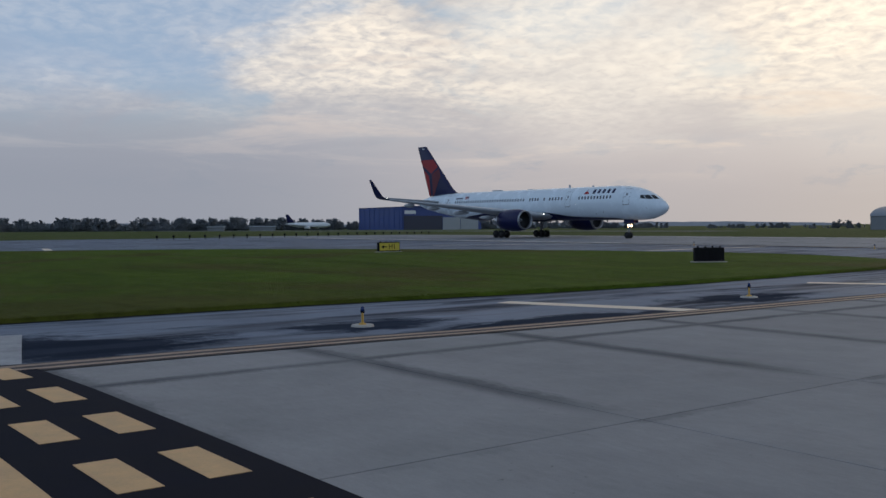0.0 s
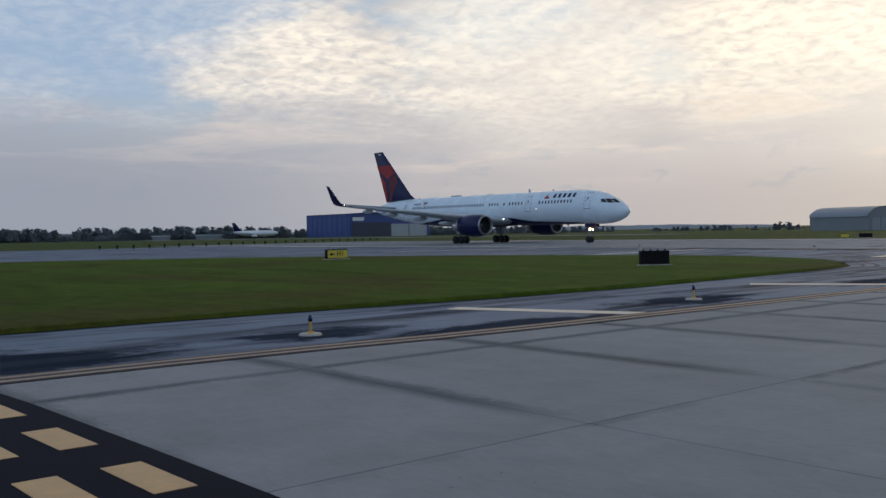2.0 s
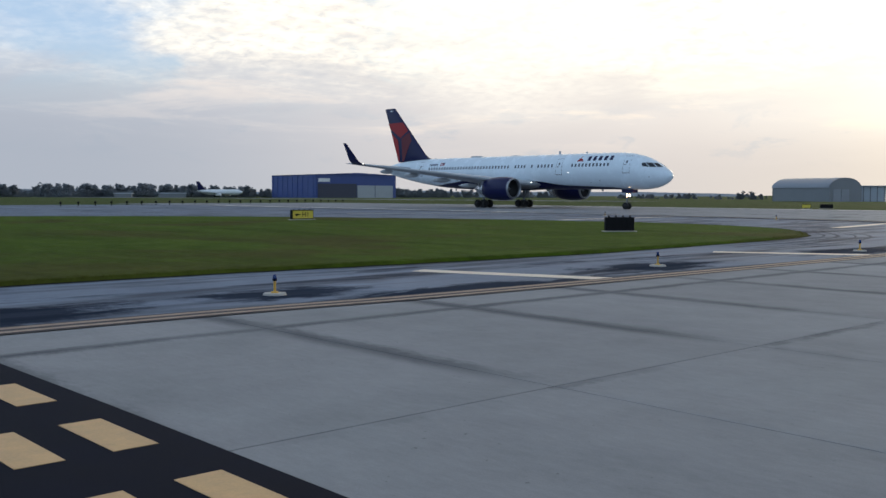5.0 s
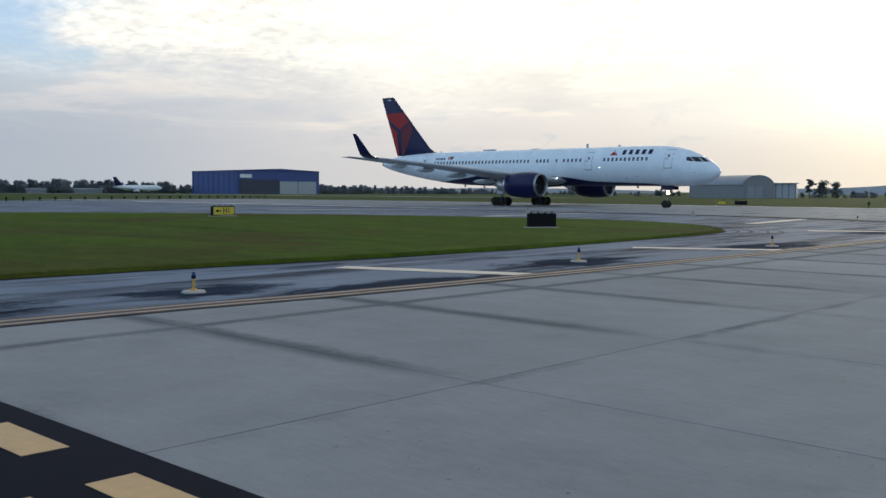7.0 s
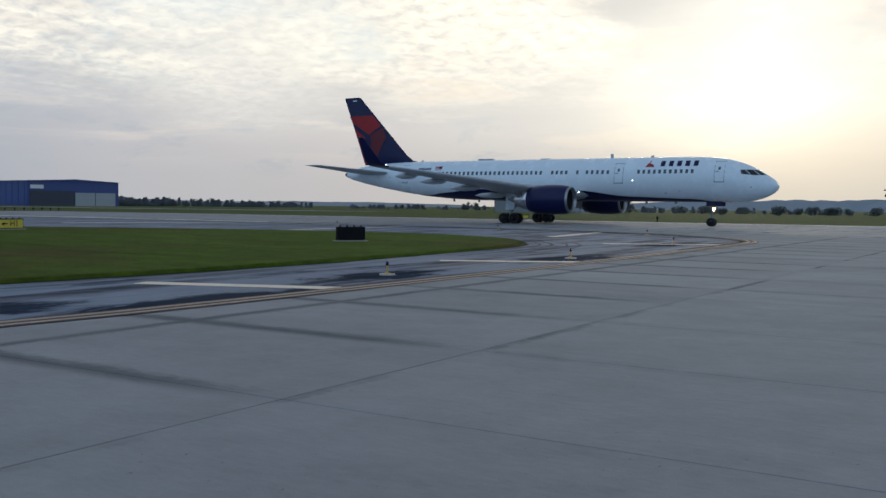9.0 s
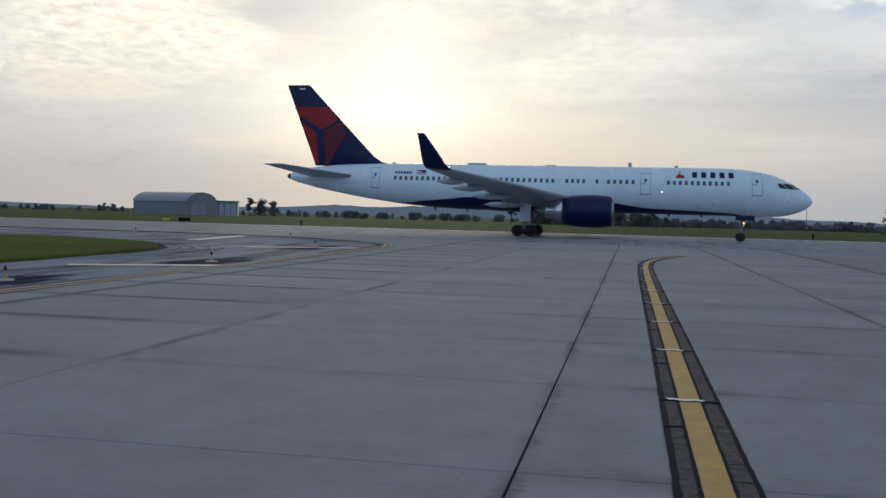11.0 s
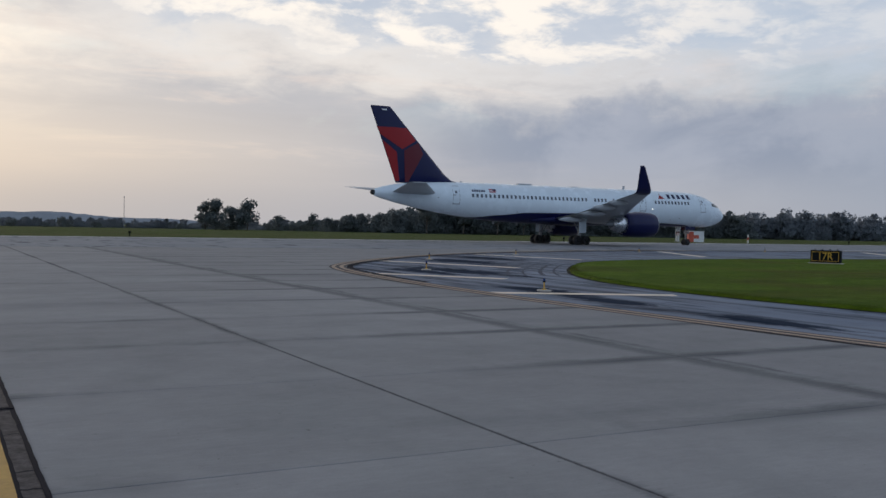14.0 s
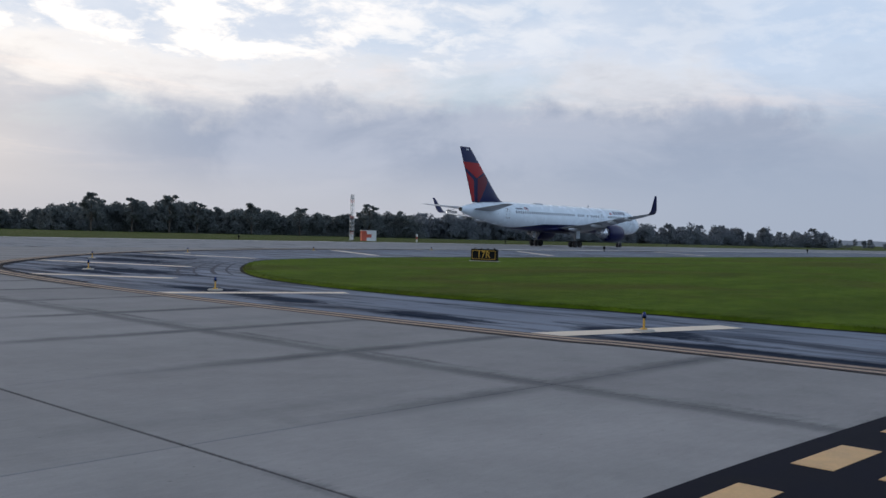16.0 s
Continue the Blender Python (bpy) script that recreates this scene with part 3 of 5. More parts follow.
LEFT_EDGE = [(-12.2, -25), (-12.1, 3), (-11.75, 10), (-11.6, 16), (-11.55, 24), (-11.7, 34), (-11.8, 42), (-12.1, 47.3), (-13.1, 50.6), (-14.9, 53.2), (-17.5, 55.8), (-21, 58.2), (-27, 60.6), (-36, 62.2), (-50, 62.9), (-135, 63)]
RIGHT_EDGE = [(13.1, -25), (12.9, 4), (12.5, 9), (12.25, 14), (12.2, 20), (12.7, 28), (13.8, 34), (15.9, 38.2), (19.5, 42.9), (24, 47.7), (29.5, 52.4), (34, 55.2), (39, 57.6), (48, 60.6), (57, 62), (75, 62.9), (420, 63)]
LEFT_GRASS = [(-17.9, -25), (-18.1, 6), (-17.8, 13), (-17.4, 20), (-17.9, 28), (-18.3, 33), (-19.2, 37.1), (-21, 40), (-23.6, 42.6), (-28, 44.7), (-33, 45.3), (-40, 43.8), (-47, 41.2), (-54, 37.4), (-60.5, 32.4), (-66, 25.8), (-70, 18), (-72, 9), (-73, -25)]
RIGHT_GRASS = [(18.9, -25), (18.6, 7), (18.0, 13), (17.8, 18), (18.6, 23.4), (20.5, 28), (23.9, 33.0), (28, 37.6), (33, 40.2), (40, 41.6), (48, 42.0), (94, 41.5), (420, 41)]
left_line, right_line = curve_through(LEFT_EDGE, 0.8), curve_through(RIGHT_EDGE, 0.8)


def make_pavement():
    sheet("pavement_shoulder", -135, 420, -30, 106, 56, 15, -0.030, SHEEN_ASPHALT, "dark wet asphalt shoulder with sky sheen coloured in as pale streaks, and damp patches")
    sheet("runway", -150, 900, 63.2, 105.5, 105, 5, -0.010, RUNWAY, "long damp grey concrete runway")
    bed = [(p.x, p.y) for p in left_line if p.x > -120] + [(-120, 63.6), (300, 63.6)] + [(p.x, p.y) for p in reversed(right_line) if p.x < 300]
    poly("pavement_concrete", bed, -0.012, CONCRETE, "pale grey concrete taxiway with curved fillets", "ground")
    sheet("pavement_far", -700, -160, 205, 228, 40, 2, -0.03, RUNWAY, "far strip of grey pavement across the field")


def make_islands():
    for name, pts, extra in (("grass_island", LEFT_GRASS, []), ("grass_island", RIGHT_GRASS, [(420, -25)])):
        line = [(p.x, p.y) for p in curve_through(pts, 0.7)] + extra
        # uneven turf edge
        rough = []
        for i, (x, y) in enumerate(line):
            w = 0.10 * (noise.noise(Vector((x * 0.9, y * 0.9, 0))) + 0.6 * noise.noise(Vector((x * 3.1, y * 3.1, 4))))
            rough.append((x + w, y + w))
        area = sum(rough[i - 1][0] * rough[i][1] - rough[i][0] * rough[i - 1][1] for i in range(len(rough)))
        side = 1 if area > 0 else -1
        bm = bmesh.new()
        low, high = [], []
        n = len(rough)
        for i, (x, y) in enumerate(rough):
            d = Vector(rough[(i + 1) % n]) - Vector(rough[i - 1])
            d = d.normalized() if d.length else Vector((1, 0))
            inward = Vector((-d.y, d.x)) * side
            low.append(bm.verts.new((x, y, ground_z(x, y) - 0.04)))
            high.append(bm.verts.new((x + inward.x * 0.10, y + inward.y * 0.10, ground_z(x, y) + 0.055)))
        for i in range(n):
            bm.faces.new((low[i], low[(i + 1) % n], high[(i + 1) % n], high[i]))
        f = bm.faces.new(high)
        bmesh.ops.triangulate(bm, faces=[f])
        # dark strip that follows the turf edge
        lip = [Vector(p) for p in rough if abs(p[0]) < 100]
        marking("trim_turf_edge", ribbon(lip, -0.10, 0.10, -0.018), TURF_EDGE_DARK, "dark strip along the turf edge")
        tagged(part("ground_grass", bm, DARKER_GRASS if pts is LEFT_GRASS else GRASS), "mown green grass island between the taxiway and the runway", "grass", kind="structure")


def make_blades():
    """Tufts along the nearer turf edges and over the first metres of lawn."""
    rng = np.random.default_rng(5)
    verts, faces = [], []
    for pts, side in ((LEFT_GRASS, 1), (RIGHT_GRASS, -1)):
        line = [p for p in curve_through(pts, 0.3) if -2 < p.y < 47 and abs(p.x) < 50]
        for i in range(1, len(line)):
            d = (line[i] - line[i - 1])
            left = Vector((-d.y, d.x)).normalized() * side
            near = 1.0 if line[i].y < 25 else 0.5
            for k in range(int(26 * near * max(d.length, 0.1) / 0.3)):
                o = rng.random() * 0.30 + 0.06
                p = line[i - 1] + d * rng.random() + left * o
                h = rng.uniform(0.015, 0.045)
                a = rng.random() * 6.283
                w = 0.012
                dx, dy = math.cos(a) * w, math.sin(a) * w
                lean = rng.normal(0, 0.04, 2)
                b = len(verts)
                verts += [(p.x - dx, p.y - dy, 0.04), (p.x + dx, p.y + dy, 0.04), (p.x + lean[0], p.y + lean[1], 0.05 + h)]
                faces.append((b, b + 1, b + 2))
    tagged(raw("grass_blades", verts, faces, BLADES), "short green grass blades at the turf edge", "grass", kind="stuff")


def marking(name, geo, mat, label, group=""):
    verts, faces = geo
    return tagged(raw(name, verts, faces, mat), label, "marking", group, "structure")


def make_markings():
    for line, side in ((left_line, 1), (right_line, -1)):
        # black bed and two worn yellow lines
        span = [p for p in line if abs(p.x) < 120]
        marking("trim_edge_bed", ribbon(span, -0.27 * side, 0.40 * side, 0.001), BED, "dark bed under the taxiway edge lines")
        for a, b in ((-0.18, -0.03), (0.13, 0.29)):
            marking("trim_edge_line", ribbon(span, a * side, b * side, 0.005), EDGE_YELLOW, "worn tan-yellow taxiway edge line")
        # black seal along the inside of the curve, and faint paving arcs
        bend = [p for p in span if (p.y > 36 if side > 0 else p.y > 24) and abs(p.x) < 45]
        marking("trim_edge_seal", ribbon(bend, 0.44 * side, 0.66 * side, 0.003), SEALANT, "black seal along the curved pavement edge")
    for pts in (LEFT_GRASS, RIGHT_GRASS):
        side = 1 if pts is LEFT_GRASS else -1
        bend = [p for p in curve_through(pts, 0.7) if 27 < p.y < 43 and abs(p.x) < 36]
        for o, w in ((0.55, 0.10), (1.05, 0.16), (1.75, 0.09), (2.3, 0.12)):
            marking("trim_paving_arc", ribbon(bend, -o * side, -(o + w) * side, -0.024), ARC, "faint dark paving arc on the shoulder")
    # centre line with black borders, then the lead-on curve to the runway
    centre = curve_through([(0.575, 2.98), (0.575, 12), (0.55, 20), (0.53, 29), (0.57, 35), (0.76, 39), (1.25, 42.3), (1.9, 45), (2.5, 47)], 0.8)
    marking("trim_centre_bed", rough_ribbon(centre, -0.25, 0.25, 0.004, 0.007), RUBBER_STAIN, "grey ground-off strip under the centre line")
    for a, b in ((-0.272, -0.235), (0.222, 0.275), (-0.122, -0.093), (0.093, 0.125)):
        marking("trim_centre_border", rough_ribbon(centre, a, b, 0.007, 0.009), SEALANT, "black border beside the yellow centre line")
    marking("trim_centre_line", rough_ribbon(centre, -0.093, 0.093, 0.009, 0.004), YELLOW, "yellow taxiway centre line")
    for k in range(10):
        y = 8.95 + 3.43 * k
        bm = bmesh.new()
        box(bm, (0.54, 0.07, 0.008), (0.57, y, 0.010))
        tick = tagged(part("trim_joint_seal", bm, SEALANT), "black sealed joint across the centre line", "marking", "centre line joints", "structure")
        verts, faces = ribbon([Vector((0.375 + 0.018 * i, y + 0.020 * math.sin(i * 0.55 + k * 1.7))) for i in range(19)], -0.036, 0.036, 0.018)
        raw("white_patch", verts, faces, WHITE_PAINT, tick, "white sealant squiggle")
        bm = bmesh.new()
        box(bm, (0.16, 0.05, 0.006), (0.385, y - 1.15, 0.010))
        tagged(part("trim_dark_patch", bm, SEALANT), "small dark patch beside the centre line", "marking", "centre line joints", "structure")
    rng = random.Random(4)
    for k in range(64):
        y = 3.3 + 0.42 * k + rng.uniform(-0.12, 0.12)
        side = rng.choice((-1, 1))
        x0, x1 = (0.33, 0.47) if side < 0 else (0.68, 0.80)
        line = [Vector((x0 + (x1 - x0) * u - (y - 12) * 0.002, y + rng.uniform(-0.02, 0.02))) for u in (0, 0.35, 0.7, 1.0)]
        marking("trim_strip_crack", ribbon(line, -0.008, rng.uniform(0.006, 0.016), 0.0062), SEALANT, "dark crack across the ground-off strip", "centre strip cracks")
    # pale chevron bars on the shoulders
    bars = [((-16.1, 13.5), (-11.75, 15.2)), ((-15.7, 24.6), (-11.75, 27.0)), ((-17.3, 41.2), (-12.4, 44.1)), ((-23.2, 47.9), (-24.9, 58.8)), ((-41.7, 47.6), (-42.3, 61)),
            ((-80, 20), (-66, 17)), ((12.75, 9.5), (17.3, 8.2)), ((12.55, 20.9), (17.0, 18.8)), ((13.5, 30.6), (16.6, 26.4)), ((19.0, 41.3), (21.8, 33.8)), ((30, 51.5), (31.5, 42.5)),
            ((51.8, 59.6), (45.1, 47.4)), ((76.7, 60), (64.8, 47.0)), ((104, 60), (92, 47)), ((-60, 61), (-66, 48))]
    for a, b in bars:
        a, b = Vector(a), Vector(b)
        marking("trim_shoulder_bar", ribbon([a, (a + b) / 2, b], -0.30, 0.30, -0.022), PALE, "pale painted bar across the dark shoulder", "shoulder bars")
    marking("trim_shoulder_bar", ribbon([Vector((-16.2, 3.25)), Vector((-14.4, 2.83)), Vector((-12.75, 2.45))], -0.28, 0.30, -0.022), WORN, "worn grey painted bar across the dark shoulder", "shoulder bars")
    # runway side stripes
    for y in (65.0, 103.6):
        line = [Vector((x, y)) for x in range(-120, 880, 10)]
        if y < 70:
            line = [p for p in line if p.x < -52 or p.x > 70]
            for part_line in ([p for p in line if p.x < 0], [p for p in line if p.x > 0]):
                marking("trim_side_stripe", ribbon(part_line, -0.45, 0.45, -0.005), WHITE_PAINT, "white runway side stripe")
        else:
            marking("trim_side_stripe", ribbon(line, -0.45, 0.45, -0.005), WHITE_PAINT, "white runway side stripe")


def hold_lens_bow(x):
    """How far the straight hold marking is bent to follow the camera's lens bow."""
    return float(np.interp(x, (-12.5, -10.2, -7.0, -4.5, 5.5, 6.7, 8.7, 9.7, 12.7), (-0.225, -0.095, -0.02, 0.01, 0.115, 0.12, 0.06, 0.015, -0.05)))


def make_hold_line():
    """Black band with two dashed and two solid lines across the taxiway."""
    def strip(y, w, x0, x1, z0, z1):
        n = max(1, int((x1 - x0) / 0.9))
        rings = []
        for i in range(n + 1):
            x = x0 + (x1 - x0) * i / n
            o = y + hold_lens_bow(x)
            rings.append([(x, o - w / 2, z0), (x, o + w / 2, z0), (x, o + w / 2, z1), (x, o - w / 2, z1)])
        return loft(rings)

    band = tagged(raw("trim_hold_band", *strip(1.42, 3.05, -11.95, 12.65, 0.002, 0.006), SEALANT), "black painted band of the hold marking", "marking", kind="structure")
    for row, y in enumerate((2.54, 1.93)):
        for k in range(-7, 7):
            x = 0.515 + 1.75 * k
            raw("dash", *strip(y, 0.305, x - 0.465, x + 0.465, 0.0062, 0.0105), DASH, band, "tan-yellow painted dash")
    for y in (1.28, 0.66):
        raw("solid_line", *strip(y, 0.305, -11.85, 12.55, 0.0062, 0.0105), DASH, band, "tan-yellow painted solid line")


make_ground()
make_pavement()
make_islands()
make_blades()
make_markings()
make_hold_line()


# ---- airliner ----
HULL = [(0.0, 3.60, 0.04, 0.04), (0.12, 3.60, 0.30, 0.30), (0.45, 3.61, 0.64, 0.62), (1.0, 3.65, 0.98, 0.93), (1.7, 3.74, 1.31, 1.20), (2.5, 3.87, 1.62, 1.44), (3.4, 4.02, 1.84, 1.62), (4.6, 4.16, 1.98, 1.77),
        (6.2, 4.26, 2.05, 1.85), (8.0, 4.29, 2.06, 1.88), (14.0, 4.29, 2.06, 1.88), (20.0, 4.29, 2.06, 1.88), (27.0, 4.29, 2.06, 1.88), (30.0, 4.30, 2.05, 1.87), (33.0, 4.36, 1.99, 1.82), (36.0, 4.48, 1.86, 1.70),
        (39.0, 4.64, 1.66, 1.46), (42.0, 4.82, 1.34, 1.12), (44.5, 4.95, 0.98, 0.76), (46.2, 4.98, 0.58, 0.46), (46.97, 4.98, 0.32, 0.27)]
CG = 24.0


def hull_at(s):
    ss = [h[0] for h in HULL]
    w = max(0.0, min(1.3, 0.3 * s, 0.35 * (46.97 - s)))
    at = (s - w, s - w / 2, s, s + w / 2, s + w)
    return [float(np.dot(np.interp(at, ss, [h[k] for h in HULL]), (0.125, 0.25, 0.25, 0.25, 0.125))) for k in (1, 2, 3)]


def on_hull(s, phi, grow=0.0):
    """Place on the skin, phi degrees round from the top towards starboard."""
    zc, hz, hy = hull_at(s)
    a = radians(phi)
    return (CG - s, -(hy + grow) * math.sin(a), zc + (hz + grow) * math.cos(a))


def patch(s0, s1, lo, hi, grow, n=6, k=6):
    """A piece of skin between two stations and two angles (functions of s or numbers)."""
    rows = []
    for i in range(n + 1):
        s = s0 + (s1 - s0) * i / n
        a = lo(s) if callable(lo) else lo
        b = hi(s) if callable(hi) else hi
        rows.append([on_hull(s, a + (b - a) * j / k, grow) for j in range(k + 1)])
    return loft(rows, False, False)


def phi_at(s, z):
    zc, hz, hy = hull_at(s)
    return math.degrees(math.acos(max(-1, min(1, (z - zc) / hz))))


def side_plate(s0, s1, z0, z1, side, grow, n=1, k=3):
    """A plate on the side of the hull between two stations and two heights."""
    rows = []
    for i in range(n + 1):
        s = s0 + (s1 - s0) * i / n
        rows.append([on_hull(s, side * phi_at(s, z0 + (z1 - z0) * j / k), grow) for j in range(k + 1)])
    return loft(rows, False, False)


def section(le, te, y, z, thick, n=7, vertical=False):
    """An aerofoil ring; le and te are stations aft of the nose."""
    ring = []
    us = [0.5 * (1 - math.cos(math.pi * i / n)) for i in range(n + 1)]
    for sign, order in ((1, us), (-1, us[-2:0:-1])):
        for u in order:
            t = thick * (1.4845 * math.sqrt(u) - 0.63 * u - 1.758 * u * u + 1.4215 * u ** 3 - 0.5075 * u ** 4) * (te - le)
            x = CG - (le + (te - le) * u)
            ring.append((x, y + sign * t, z) if vertical else (x, y, z + sign * t))
    return ring


def make_airliner():
    jet = empty("airliner", Matrix.Identity(4), "white and navy airliner with a red tail on the runway", "airplane")
    n = 40
    stations = []
    for i in range(len(HULL) - 1):
        m = 4 if i > 8 else 3
        stations += [HULL[i][0] + (HULL[i + 1][0] - HULL[i][0]) * k / m for k in range(m)]
    stations.append(46.97)
    hull = raw("fuselage", *loft([[on_hull(s, 360 * j / n) for j in range(n)] for s in stations]), SKIN, jet, "glossy white fuselage skin", True)
    raw("tail_cone", *loft([[(CG - s, r * math.sin(6.283 * j / 16), 4.98 + r * math.cos(6.283 * j / 16)) for j in range(16)] for s, r in ((46.9, 0.275), (47.2, 0.22), (47.32, 0.12))]), DARK, jet, "dark exhaust at the tail", True)
    width = lambda s: float(np.interp(s, [5.5, 6.5, 10, 14, 17, 21, 30, 34, 37.3], [6, 27, 33, 40, 56, 66, 62, 42, 4]))
    raw("belly", *patch(5.5, 37.3, lambda s: 180 - width(s), lambda s: 180 + width(s), 0.02, 40, 16), NAVY, jet, "navy painted belly", True)
    rows = []
    for i in range(15):
        s = 15.2 + i * 1.1
        g = math.sin(math.pi * (i + 0.15) / 14.3) ** 0.6
        rows.append([(CG - s, 2.05 * g * math.sin(a) * 0.98, 2.62 + 0.1 * g - 0.62 * g * math.cos(a) - 0.05) for a in [6.283 * j / 20 for j in range(20)]])
    raw("wing_fairing", *loft(rows), NAVY, jet, "navy wing to body fairing", True)
    # cabin windows on both sides
    spots = [7.2 + 0.5 * k for k in range(11)] + [15.2 + 0.525 * k for k in range(5)] + [18.3] + [19.45 + 0.49 * k for k in range(4)] + [22.15 + 0.512 * k for k in range(29)]
    for side in (1, -1):
        for s in spots:
            raw("cabin_window", *side_plate(s - 0.125, s + 0.125, 4.76, 5.12, side, 0.006), PANE, jet, "", True)
        for s0, w, z0 in ((4.4, 0.82, 4.0), (13.7, 0.84, 3.92), (38.0, 0.72, 4.05)):
            door = raw("door", *side_plate(s0, s0 + w, z0, z0 + 1.83, side, 0.004, 2, 6), SKIN, jet, "white cabin door", True)
            for a, b, c, d in ((s0 - 0.03, s0 + 0.02, z0, z0 + 1.83), (s0 + w - 0.02, s0 + w + 0.03, z0, z0 + 1.83), (s0, s0 + w, z0 + 1.80, z0 + 1.84), (s0 - 0.04, s0 + w + 0.04, z0 - 0.06, z0 + 0.02)):
                raw("seam", *side_plate(a, b, c, d, side, 0.010, 2, 4), SEAM, door, "dark seam round the door", True)
            raw("door_pane", *side_plate(s0 + w * 0.4, s0 + w * 0.4 + 0.2, z0 + 1.05, z0 + 1.33, side, 0.012), PANE, door, "", True)
            raw("handle", *side_plate(s0 + w * 0.55, s0 + w * 0.55 + 0.28, z0 + 0.85, z0 + 0.93, side, 0.012), SEAM, door, "", True)
        # cockpit panes
        for ring in (((1.02, 4.58), (1.42, 4.58), (2.06, 5.04), (1.75, 5.03)), ((1.50, 4.57), (2.15, 4.59), (2.70, 5.07), (2.13, 5.05)), ((2.24, 4.60), (2.95, 4.68), (3.10, 5.04), (2.78, 5.07))):
            rows = []
            for u in (0, 0.25, 0.5, 0.75, 1.0):
                low, top = [ring[p][0] + (ring[q][0] - ring[p][0]) * u for p, q in ((0, 1), (3, 2))], [ring[p][1] + (ring[q][1] - ring[p][1]) * u for p, q in ((0, 1), (3, 2))]
                rows.append([on_hull(low[0] + (low[1] - low[0]) * v, side * phi_at(low[0] + (low[1] - low[0]) * v, top[0] + (top[1] - top[0]) * v), 0.014) for v in (0, 0.33, 0.67, 1.0)])
            raw("cockpit_window", *loft(rows, False, False), COCKPIT, jet, "dark cockpit window pane", True)
        # airline name as plain navy bars and a red wedge
        for k in range(5):
            s = 6.75 + k * 0.76
            raw("name_bar", *side_plate(s, s + 0.42, 5.42, 5.92, side, 0.008, 1, 3), NAVY, jet, "plain navy lettering bar", True)
        wedge = [[on_hull(10.75 + 0.9 * u, side * phi_at(10.75 + 0.9 * u, 5.36 + 0.62 * v * (1 - abs(2 * u - 1))), 0.008) for v in (0, 0.5, 1)] for u in (0.001, 0.25, 0.5, 0.75, 0.999)]
        raw("emblem", *loft(wedge, False, False), RED, jet, "plain red wedge emblem", True)
        # registration bars and small flag by the rear cabin
        for k in range(6):
            raw("registration_bar", *side_plate(35.0 + 0.27 * k, 35.0 + 0.27 * k + 0.19, 5.34, 5.56, side, 0.008), NAVY, jet, "small navy bar", True)
        flag = raw("flag", *side_plate(33.65, 34.5, 5.30, 5.70, side, 0.008), RED, jet, "small striped flag", True)
        raw("flag_corner", *side_plate(33.65, 34.05, 5.50, 5.70, side, 0.013), NAVY, flag, "", True)
        for k in range(2):
            raw("flag_stripe", *side_plate(33.65, 34.5, 5.36 + 0.14 * k, 5.42 + 0.14 * k, side, 0.011), SKIN, flag, "", True)
        bm = bmesh.new()
        bmesh.ops.create_icosphere(bm, subdivisions=1, radius=0.055, matrix=Matrix.Translation(on_hull(12.75, side * phi_at(12.75, 4.15), 0.0)))
        part("scan_lamp", bm, SPOT, jet, "small white lamp in the side")
        # small vents and ports low on the side
        for s, z in ((8.3, 3.15), (9.6, 2.95), (31.0, 3.35), (40.3, 4.6), (2.05, 3.5), (2.9, 4.9)):
            raw("port", *side_plate(s, s + 0.16, z, z + 0.07, side, 0.008), SEAM, jet, "", True)
    # fin
    fin = [section(36.3, 44.6, 0, 6.02, 0.05, 8, True), section(38.2, 44.75, 0, 6.45, 0.09, 8, True), section(39.0, 44.95, 0, 7.0, 0.10, 8, True), section(45.2, 47.45, 0, 13.42, 0.09, 8, True), section(45.4, 47.43, 0, 13.56, 0.05, 8, True)]
    fin = raw("fin", *loft(fin), NAVY, jet, "navy tail fin", True)
    shape = lambda x, y: (47.36 - (x - 487) / 19.8, 13.42 - (y - 152) / 20.3)
    for name, mat, pts in (("fin_panel", RED, [(499, 191), (563, 191), (585, 215), (554, 234), (507, 206)]), ("fin_panel", RED, [(511, 217), (542, 240), (549, 299), (541, 299)]), ("fin_panel", DARK_RED, [(558, 236), (590, 219), (600, 242), (568, 300), (561, 300)])):
        for side in (1, -1):
            bm = bmesh.new()
            ring = []
            for x, y in pts:
                s, z = shape(x, y)
                ring.append((s, z))
            f = bm.faces.new([bm.verts.new((CG - s, 0, z)) for s, z in ring])
            bmesh.ops.triangulate(bm, faces=[f])
            bmesh.ops.subdivide_edges(bm, edges=bm.edges[:], cuts=5, use_grid_fill=True)
            for v in bm.verts:
                z = v.co.z
                s = CG - v.co.x
                le, te = np.interp(z, [7.0, 13.42], [39.0, 45.2]), np.interp(z, [7.0, 13.42], [44.95, 47.45])
                u = min(max((s - le) / (te - le), 0.0), 1.0)
                th = float(np.interp(z, [7.0, 13.42], [0.10, 0.09]))
                t = th * (1.4845 * math.sqrt(u) - 0.63 * u - 1.758 * u * u + 1.4215 * u ** 3 - 0.5075 * u ** 4) * (te - le)
                v.co.y = -side * (t + 0.03)
            part(name, bm, mat, fin, "red tail panel" if mat is RED else "dark red tail panel", True)
    for side in (1, -1):
        bm = bmesh.new()
        box(bm, (0.55, 0.02, 0.14), (CG - 46.0, -side * 0.11, 13.2))
        part("fin_bar", bm, WHITE, fin, "small pale bar")
